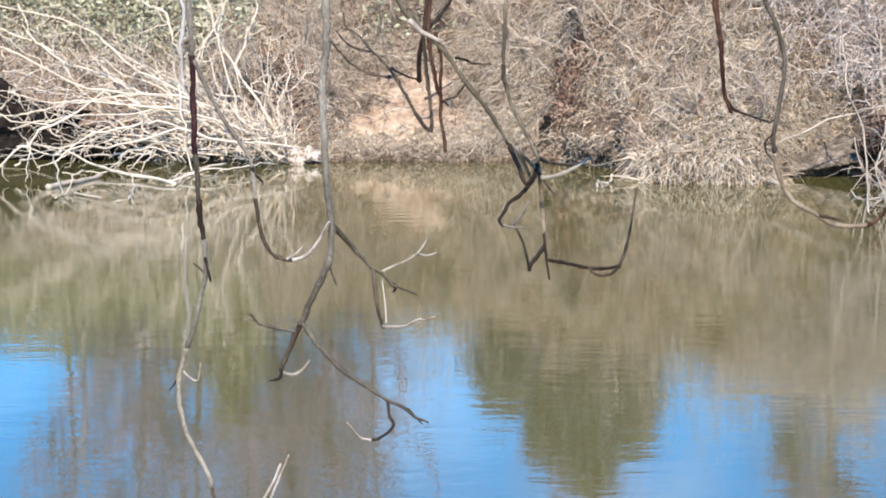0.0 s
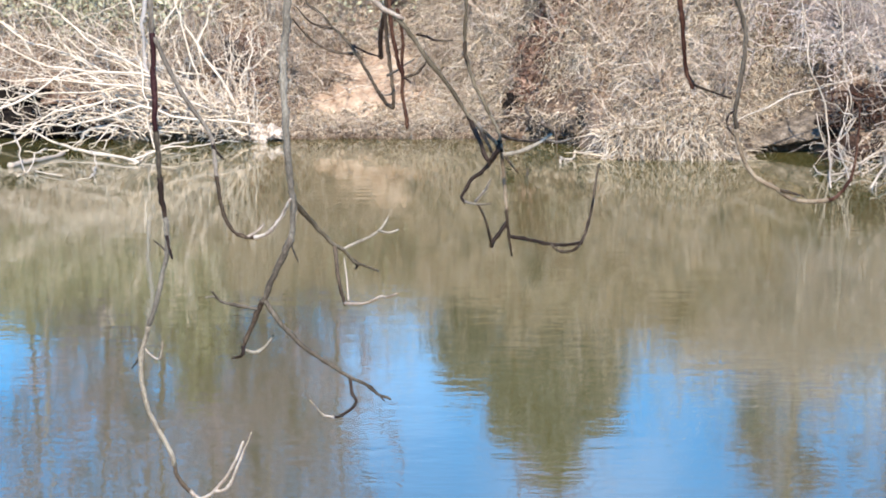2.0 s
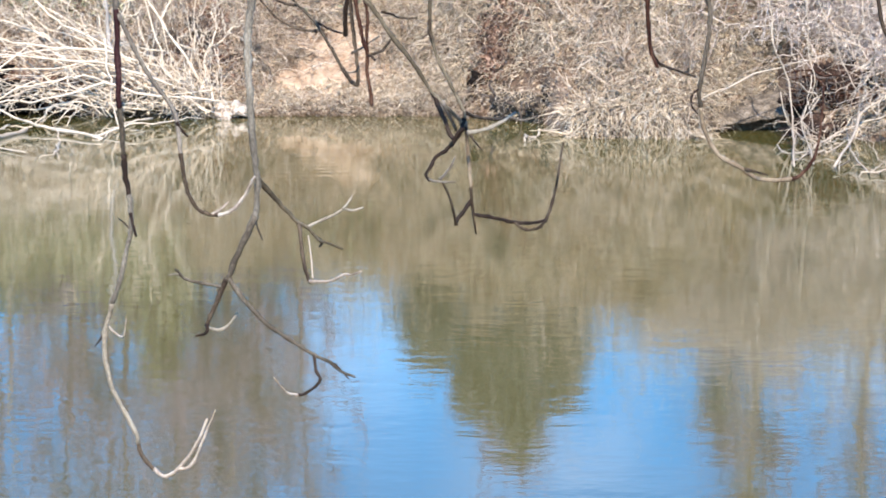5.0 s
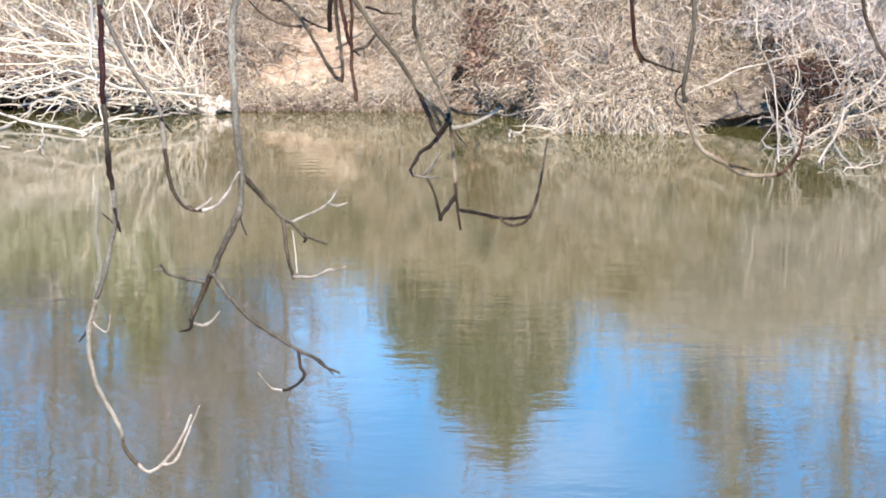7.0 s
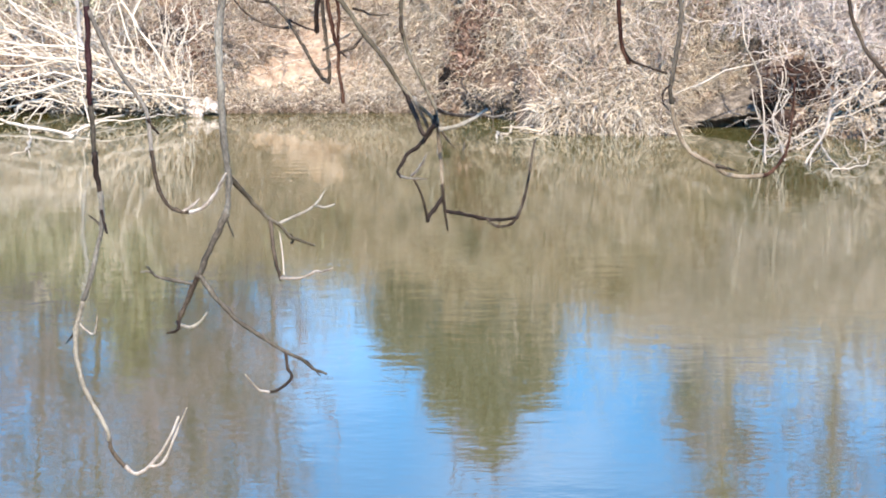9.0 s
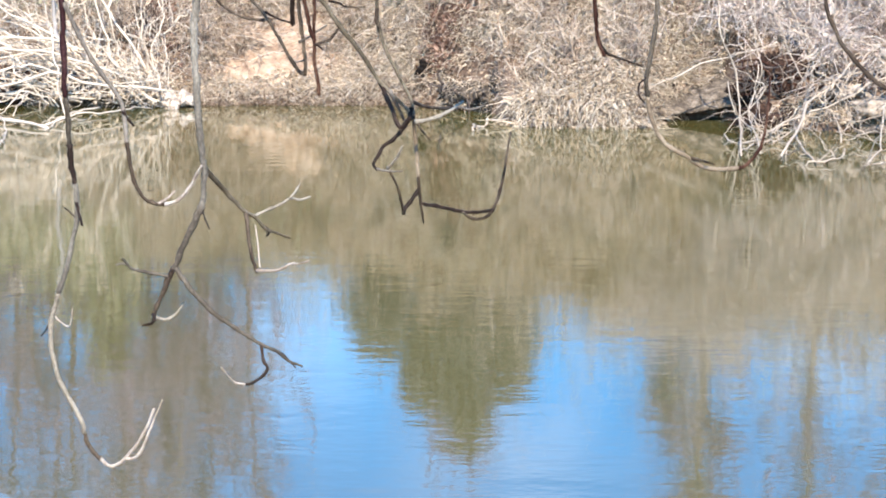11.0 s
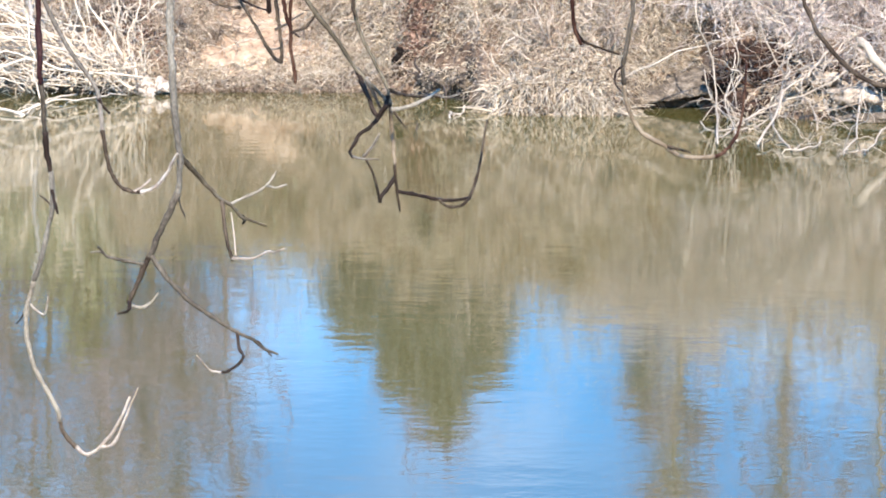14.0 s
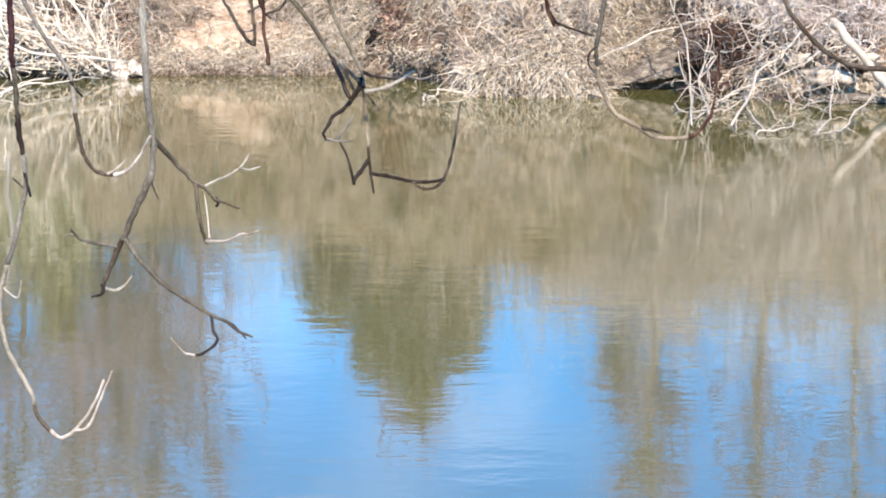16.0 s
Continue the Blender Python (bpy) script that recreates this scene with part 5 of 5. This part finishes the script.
limb("twig", br_a, PALE, [(-0.796, 5.070, 4.076, 2.8), (-0.772, 5.043, 4.060, 2.3), (-0.751, 5.017, 4.060, 1.9), (-0.740, 4.990, 4.103, 1.5)])
br_a2 = limb("branch", tree, GREY, [(-0.745, 5.000, 4.778, 5.0), (-0.711, 4.995, 4.704, 4.9), (-0.677, 4.991, 4.642, 4.8), (-0.649, 4.986, 4.605, 4.7), (-0.624, 4.982, 4.566, 4.9), (-0.616, 4.977, 4.534, 5.0), (-0.610, 4.973, 4.469, 4.5)])
limb("lower_branch", br_a2, BARK, [(-0.610, 4.973, 4.474, 4.5), (-0.602, 4.968, 4.420, 4.5), (-0.592, 4.964, 4.383, 4.4), (-0.575, 4.959, 4.356, 4.3), (-0.551, 4.955, 4.343, 4.2), (-0.525, 4.950, 4.341, 4.2)])
limb("twig", br_a2, WHITETWIG, [(-0.525, 4.950, 4.341, 4.2), (-0.491, 4.930, 4.356, 3.8), (-0.465, 4.910, 4.389, 3.5), (-0.451, 4.890, 4.415, 3.1), (-0.438, 4.870, 4.436, 2.7)])
limb("twig", br_a2, PALE, [(-0.541, 4.950, 4.343, 3.4), (-0.523, 4.970, 4.352, 2.6), (-0.509, 4.990, 4.365, 1.9)])
limb("twig", br_a2, DARK, [(-0.617, 4.970, 4.544, 3.7), (-0.609, 4.980, 4.526, 3.0), (-0.596, 4.990, 4.510, 2.2)])
br_b = limb("branch", tree, SILVER, [(-0.442, 5.045, 5.808, 11.4), (-0.442, 4.943, 5.390, 10.1), (-0.442, 4.900, 4.962, 9.2), (-0.444, 4.900, 4.854, 8.9), (-0.446, 4.900, 4.782, 8.7), (-0.453, 4.900, 4.746, 8.4), (-0.453, 4.900, 4.697, 8.1), (-0.451, 4.900, 4.648, 7.9), (-0.449, 4.900, 4.587, 7.6), (-0.445, 4.900, 4.514, 7.4), (-0.440, 4.900, 4.453, 7.1), (-0.436, 4.900, 4.428, 6.9), (-0.438, 4.900, 4.366, 6.6), (-0.443, 4.900, 4.342, 6.3)])
limb("lower_branch", br_b, MIDB, [(-0.442, 4.900, 4.346, 7.5), (-0.465, 4.900, 4.298, 7.1), (-0.484, 4.900, 4.255, 6.7), (-0.499, 4.900, 4.217, 6.3), (-0.508, 4.900, 4.202, 6.1)])
limb("lower_branch", br_b, BARK, [(-0.506, 4.900, 4.205, 6.3), (-0.513, 4.900, 4.192, 6.0), (-0.535, 4.900, 4.142, 5.5), (-0.550, 4.900, 4.107, 5.1)])
limb("twig", br_b, DARK, [(-0.550, 4.900, 4.107, 4.9), (-0.550, 4.875, 4.092, 3.6), (-0.569, 4.850, 4.091, 2.4)])
limb("twig", br_b, LIGHTB, [(-0.554, 4.900, 4.102, 4.2), (-0.527, 4.927, 4.090, 3.8), (-0.505, 4.953, 4.100, 3.1), (-0.492, 4.980, 4.118, 1.9)])
limb("twig", br_b, GREY, [(-0.443, 4.900, 4.351, 2.7), (-0.440, 4.925, 4.319, 2.1), (-0.431, 4.950, 4.287, 1.6)])
limb("twig", br_b, MIDB, [(-0.516, 4.900, 4.190, 4.1), (-0.556, 4.875, 4.202, 3.6), (-0.589, 4.850, 4.215, 3.0), (-0.602, 4.825, 4.236, 2.5), (-0.606, 4.800, 4.245, 1.9)])
limb("twig", br_b, GREY, [(-0.591, 4.850, 4.216, 2.4), (-0.606, 4.840, 4.228, 1.9), (-0.623, 4.830, 4.227, 1.4)])
br_b2 = limb("branch", tree, OLIVEB, [(-0.438, 4.900, 4.430, 6.0), (-0.416, 4.919, 4.401, 5.5), (-0.387, 4.939, 4.363, 4.9), (-0.358, 4.959, 4.328, 4.4), (-0.334, 4.979, 4.309, 3.9), (-0.311, 4.998, 4.280, 3.4), (-0.297, 5.018, 4.271, 2.8), (-0.259, 5.037, 4.254, 2.4)])
limb("twig", br_b2, DARK, [(-0.311, 5.010, 4.280, 4.3), (-0.305, 5.024, 4.268, 3.3), (-0.311, 5.037, 4.259, 2.3)])
limb("twig", br_b2, LIGHTB, [(-0.335, 4.992, 4.309, 3.7), (-0.311, 5.010, 4.319, 3.5), (-0.281, 5.028, 4.330, 3.1), (-0.256, 5.047, 4.342, 2.8), (-0.238, 5.065, 4.336, 2.6), (-0.215, 5.083, 4.341, 2.2)])
limb("twig", br_b2, LIGHTB, [(-0.258, 5.037, 4.343, 2.8), (-0.245, 5.060, 4.359, 2.2), (-0.238, 5.083, 4.371, 1.5)])
limb("twig", br_b2, BARK, [(-0.351, 4.964, 4.320, 4.4), (-0.344, 4.934, 4.275, 4.2), (-0.335, 4.903, 4.232, 4.0), (-0.323, 4.873, 4.204, 3.8)])
limb("twig", br_b2, PALE, [(-0.323, 4.873, 4.207, 3.7), (-0.297, 4.854, 4.209, 3.3), (-0.271, 4.836, 4.215, 2.9), (-0.242, 4.818, 4.232, 2.6), (-0.232, 4.799, 4.232, 2.2), (-0.207, 4.781, 4.243, 1.9)])
limb("twig", br_b2, PALE, [(-0.318, 4.900, 4.209, 2.0), (-0.322, 4.914, 4.253, 1.7), (-0.329, 4.927, 4.300, 1.1)])
br_b3 = limb("branch", tree, MIDB, [(-0.503, 4.900, 4.212, 5.8), (-0.472, 4.900, 4.167, 5.5), (-0.442, 4.900, 4.130, 5.1), (-0.406, 4.900, 4.098, 4.7), (-0.362, 4.900, 4.068, 4.4), (-0.320, 4.900, 4.041, 4.0), (-0.282, 4.900, 4.023, 3.6), (-0.257, 4.900, 4.002, 3.3), (-0.228, 4.900, 3.990, 2.8)])
limb("twig", br_b3, BARK, [(-0.273, 4.900, 4.021, 2.5), (-0.251, 4.900, 3.997, 2.0), (-0.241, 4.900, 3.986, 1.5)])
limb("twig", br_b3, DARK, [(-0.316, 4.900, 4.041, 3.7), (-0.312, 4.890, 4.006, 3.5), (-0.302, 4.880, 3.988, 3.4), (-0.318, 4.870, 3.971, 3.2), (-0.338, 4.860, 3.960, 3.1), (-0.353, 4.851, 3.961, 2.9)])
limb("twig", br_b3, PALE, [(-0.351, 4.851, 3.961, 2.9), (-0.369, 4.834, 3.968, 2.4), (-0.383, 4.818, 3.986, 1.9), (-0.397, 4.801, 4.009, 1.4)])
br_c = limb("branch", tree, OLIVEB, [(-0.404, 6.765, 5.935, 9.5), (-0.404, 6.650, 5.447, 8.4), (-0.404, 6.600, 4.949, 7.6), (-0.332, 6.611, 4.803, 7.4), (-0.295, 6.622, 4.774, 7.1), (-0.243, 6.633, 4.713, 7.0), (-0.187, 6.644, 4.630, 6.7), (-0.129, 6.656, 4.556, 6.5), (-0.080, 6.667, 4.480, 6.1), (-0.039, 6.678, 4.435, 5.9), (0.003, 6.689, 4.390, 5.7), (0.014, 6.700, 4.363, 5.4)])
limb("twig", br_c, PALE, [(-0.356, 6.600, 4.823, 8.2), (-0.324, 6.607, 4.790, 7.1), (-0.288, 6.613, 4.771, 6.0), (-0.262, 6.620, 4.757, 4.9)])
limb("twig", br_c, BARK, [(-0.223, 6.620, 4.712, 4.3), (-0.195, 6.653, 4.704, 3.7), (-0.171, 6.687, 4.692, 3.1), (-0.122, 6.720, 4.689, 2.5)])
limb("twig", br_c, DARK, [(-0.075, 6.680, 4.474, 7.3), (-0.057, 6.660, 4.431, 6.9), (-0.039, 6.640, 4.392, 6.6), (-0.017, 6.620, 4.345, 6.2), (0.013, 6.600, 4.375, 5.9)])
limb("twig", br_c, GREY, [(-0.050, 6.670, 4.449, 6.9), (-0.026, 6.695, 4.403, 5.6), (-0.006, 6.720, 4.357, 4.3)])
br_c2 = limb("branch", tree, OLIVEB, [(-0.078, 6.874, 5.926, 7.1), (-0.078, 6.752, 5.442, 6.2), (-0.078, 6.700, 4.948, 5.6), (-0.080, 6.700, 4.800, 5.6), (-0.085, 6.700, 4.702, 5.5), (-0.080, 6.700, 4.635, 5.4), (-0.060, 6.700, 4.569, 5.2), (-0.031, 6.700, 4.511, 5.2), (-0.006, 6.700, 4.461, 5.1), (0.016, 6.700, 4.416, 5.0), (0.019, 6.700, 4.389, 4.8)])
limb("twig", br_c2, BARK, [(-0.085, 6.700, 4.685, 5.8), (-0.087, 6.690, 4.653, 4.6), (-0.078, 6.680, 4.630, 3.3)])
br_c4 = limb("branch", tree, DARK, [(0.017, 6.700, 4.396, 6.9), (0.005, 6.676, 4.358, 6.4), (-0.030, 6.651, 4.314, 5.9), (-0.067, 6.627, 4.288, 5.4), (-0.080, 6.603, 4.266, 5.0), (-0.094, 6.579, 4.243, 4.5), (-0.084, 6.554, 4.230, 4.0)])
limb("twig", br_c4, GREY, [(-0.084, 6.554, 4.230, 3.9), (-0.054, 6.530, 4.228, 3.0), (-0.010, 6.506, 4.230, 2.1)])
limb("twig", br_c4, PALE, [(-0.053, 6.583, 4.229, 4.3), (-0.026, 6.535, 4.267, 3.4), (-0.009, 6.486, 4.307, 2.5)])
limb("twig", br_c4, BARK, [(-0.047, 6.554, 4.224, 3.2), (-0.027, 6.586, 4.177, 3.6), (-0.016, 6.619, 4.136, 4.0), (-0.007, 6.651, 4.090, 4.3)])
br_c5 = limb("branch", tree, TANB, [(0.020, 6.700, 4.386, 6.5), (0.026, 6.709, 4.318, 6.0), (0.033, 6.719, 4.233, 5.4), (0.036, 6.724, 4.190, 5.0)])
limb("lower_branch", br_c5, BARK, [(0.036, 6.724, 4.194, 5.1), (0.038, 6.728, 4.164, 4.9), (0.044, 6.737, 4.104, 4.2), (0.052, 6.747, 4.046, 3.0)])
limb("twig", br_c5, DARK, [(0.038, 6.737, 4.149, 6.7), (0.017, 6.721, 4.118, 6.4), (-0.004, 6.707, 4.095, 6.2), (-0.008, 6.691, 4.082, 6.0)])
limb("twig", br_c5, DARK, [(0.042, 6.737, 4.106, 5.3), (0.079, 6.765, 4.096, 5.4), (0.122, 6.793, 4.084, 5.4), (0.174, 6.821, 4.070, 5.4), (0.217, 6.849, 4.065, 5.4), (0.262, 6.877, 4.067, 5.5)])
limb("twig", br_c5, BARK, [(0.170, 6.812, 4.071, 4.0), (0.196, 6.827, 4.049, 4.0), (0.235, 6.842, 4.047, 4.0), (0.262, 6.858, 4.068, 4.0)])
limb("twig", br_c5, BARK, [(0.263, 6.886, 4.063, 5.0), (0.285, 6.956, 4.101, 4.5), (0.304, 7.026, 4.162, 4.1), (0.317, 7.095, 4.226, 3.5), (0.331, 7.165, 4.275, 2.7)])
limb("twig", br_c5, BARK, [(0.021, 6.700, 4.369, 4.3), (0.043, 6.677, 4.335, 3.4), (0.071, 6.653, 4.304, 2.3)])
br_c7 = limb("branch", tree, BARK, [(0.019, 6.700, 4.413, 5.6), (0.053, 6.797, 4.391, 5.1), (0.106, 6.894, 4.375, 4.7), (0.142, 6.991, 4.370, 4.2)])
limb("twig", br_c7, LIGHTB, [(0.026, 6.603, 4.362, 6.4), (0.085, 6.635, 4.372, 6.0), (0.127, 6.668, 4.389, 5.4), (0.167, 6.700, 4.413, 4.6)])
limb("twig", br_c7, GREY, [(0.159, 6.991, 4.372, 4.2), (0.203, 7.016, 4.362, 3.3), (0.245, 7.040, 4.373, 2.4)])
br_d = limb("branch", tree, REDB, [(0.595, 7.098, 5.907, 11.6), (0.595, 7.380, 5.429, 10.2), (0.595, 7.500, 4.941, 9.3), (0.608, 7.500, 4.776, 8.6), (0.618, 7.500, 4.702, 8.0), (0.623, 7.500, 4.610, 7.3), (0.630, 7.500, 4.551, 6.6), (0.653, 7.500, 4.493, 6.0)])
limb("twig", br_d, BARK, [(0.630, 7.500, 4.551, 5.6), (0.664, 7.550, 4.501, 4.9), (0.718, 7.600, 4.477, 4.1), (0.795, 7.650, 4.449, 3.4)])
br_e = limb("branch", tree, MIDB, [(0.802, 7.167, 5.901, 11.1), (0.802, 7.820, 5.424, 9.8), (0.802, 8.100, 4.936, 8.9), (0.862, 8.114, 4.757, 8.8), (0.888, 8.129, 4.677, 8.6), (0.897, 8.143, 4.617, 8.5), (0.886, 8.157, 4.516, 8.4), (0.873, 8.171, 4.424, 8.3), (0.863, 8.186, 4.352, 8.1), (0.872, 8.200, 4.300, 8.0)])
limb("lower_branch", br_e, TANB, [(0.872, 8.200, 4.300, 8.6), (0.878, 8.214, 4.258, 8.5), (0.903, 8.229, 4.185, 8.4), (0.947, 8.243, 4.121, 8.4), (1.021, 8.257, 4.079, 8.3), (1.074, 8.271, 4.042, 8.2), (1.138, 8.286, 4.026, 8.1), (1.217, 8.300, 4.028, 8.0)])
limb("twig", br_e, DARK, [(0.859, 8.150, 4.371, 4.1), (0.834, 8.133, 4.350, 3.7), (0.831, 8.117, 4.313, 3.3), (0.851, 8.100, 4.286, 2.9)])
limb("twig", br_e, REDB, [(1.206, 8.300, 4.026, 8.2), (1.246, 8.320, 4.034, 7.2), (1.290, 8.340, 4.074, 6.4), (1.318, 8.360, 4.130, 5.4), (1.336, 8.380, 4.232, 4.4), (1.346, 8.400, 4.356, 3.6)])
limb("twig", br_e, BARK, [(1.040, 8.250, 4.071, 5.7), (1.084, 8.265, 4.059, 4.4), (1.129, 8.280, 4.045, 3.1)])
br_f = limb("branch", tree, BARK, [(1.185, 7.295, 5.890, 7.6), (1.185, 6.739, 5.337, 6.6), (1.185, 6.500, 4.773, 6.0), (1.218, 6.450, 4.634, 6.3), (1.234, 6.400, 4.590, 6.5), (1.288, 6.350, 4.522, 6.7), (1.342, 6.300, 4.479, 6.9), (1.393, 6.250, 4.463, 7.1), (1.476, 6.200, 4.457, 7.3)])
br_s = limb("branch", tree, BARK, [(-0.332, 6.789, 5.933, 8.4), (-0.332, 7.077, 5.443, 7.4), (-0.332, 7.200, 4.944, 6.8), (-0.334, 7.200, 4.869, 6.6), (-0.340, 7.200, 4.750, 6.5), (-0.337, 7.200, 4.676, 6.3), (-0.329, 7.200, 4.603, 6.2), (-0.324, 7.200, 4.555, 6.0), (-0.317, 7.200, 4.500, 5.8), (-0.319, 7.200, 4.457, 5.7)])
limb("twig", br_s, BROWNB, [(-0.319, 7.200, 4.455, 6.6), (-0.347, 7.228, 4.473, 6.2), (-0.391, 7.256, 4.544, 5.8), (-0.417, 7.283, 4.586, 5.4), (-0.449, 7.311, 4.635, 5.0), (-0.487, 7.339, 4.677, 4.6), (-0.522, 7.367, 4.707, 4.2), (-0.560, 7.394, 4.749, 3.8), (-0.606, 7.422, 4.779, 3.4), (-0.615, 7.450, 4.824, 3.0)])
limb("twig", br_s, BARK, [(-0.454, 7.350, 4.618, 4.7), (-0.516, 7.375, 4.624, 4.2), (-0.581, 7.400, 4.654, 3.7), (-0.627, 7.425, 4.697, 3.1), (-0.656, 7.450, 4.729, 2.6)])
limb("twig", br_s, BARK, [(-0.521, 7.380, 4.699, 4.4), (-0.562, 7.413, 4.705, 3.7), (-0.603, 7.447, 4.722, 3.1), (-0.644, 7.480, 4.765, 2.4)])
limb("twig", br_s, DARK, [(-0.452, 7.350, 4.644, 4.4), (-0.406, 7.300, 4.625, 3.6), (-0.363, 7.250, 4.616, 2.9)])
limb("twig", br_s, DARK, [(-0.344, 7.200, 4.759, 6.2), (-0.356, 7.225, 4.696, 7.6), (-0.360, 7.250, 4.611, 9.0)])
limb("twig", br_s, GREY, [(-0.320, 7.200, 4.501, 3.6), (-0.343, 7.225, 4.494, 3.0), (-0.364, 7.250, 4.500, 2.5)])
br_r = limb("branch", tree, REDB, [(-0.315, 6.795, 5.932, 8.3), (-0.315, 7.008, 5.444, 7.3), (-0.315, 7.100, 4.945, 6.7), (-0.323, 7.100, 4.789, 6.6), (-0.317, 7.100, 4.710, 6.4), (-0.306, 7.100, 4.649, 6.3), (-0.296, 7.100, 4.600, 6.2), (-0.284, 7.100, 4.561, 6.0), (-0.286, 7.100, 4.507, 5.9), (-0.277, 7.100, 4.457, 5.9), (-0.271, 7.100, 4.401, 5.7)])
limb("twig", br_r, REDB, [(-0.302, 7.100, 4.771, 6.0), (-0.289, 7.112, 4.718, 5.7), (-0.283, 7.125, 4.667, 5.5), (-0.287, 7.137, 4.606, 5.2), (-0.286, 7.150, 4.562, 5.0)])
limb("twig", br_r, BARK, [(-0.279, 7.100, 4.556, 4.9), (-0.238, 7.133, 4.570, 4.1), (-0.215, 7.167, 4.598, 3.3), (-0.204, 7.200, 4.615, 2.5)])
limb("twig", br_r, DARK, [(-0.284, 7.100, 4.556, 4.6), (-0.271, 7.090, 4.553, 3.7), (-0.259, 7.080, 4.543, 2.8)])
limb("twig", br_r, GREY, [(-0.331, 7.100, 4.565, 4.6), (-0.308, 7.133, 4.575, 3.9), (-0.281, 7.167, 4.592, 3.2), (-0.250, 7.200, 4.610, 2.5)])
limb("twig", br_r, DARK, [(-0.323, 7.100, 4.785, 6.3), (-0.296, 7.117, 4.809, 5.6), (-0.272, 7.133, 4.840, 5.0), (-0.248, 7.150, 4.875, 4.3)])
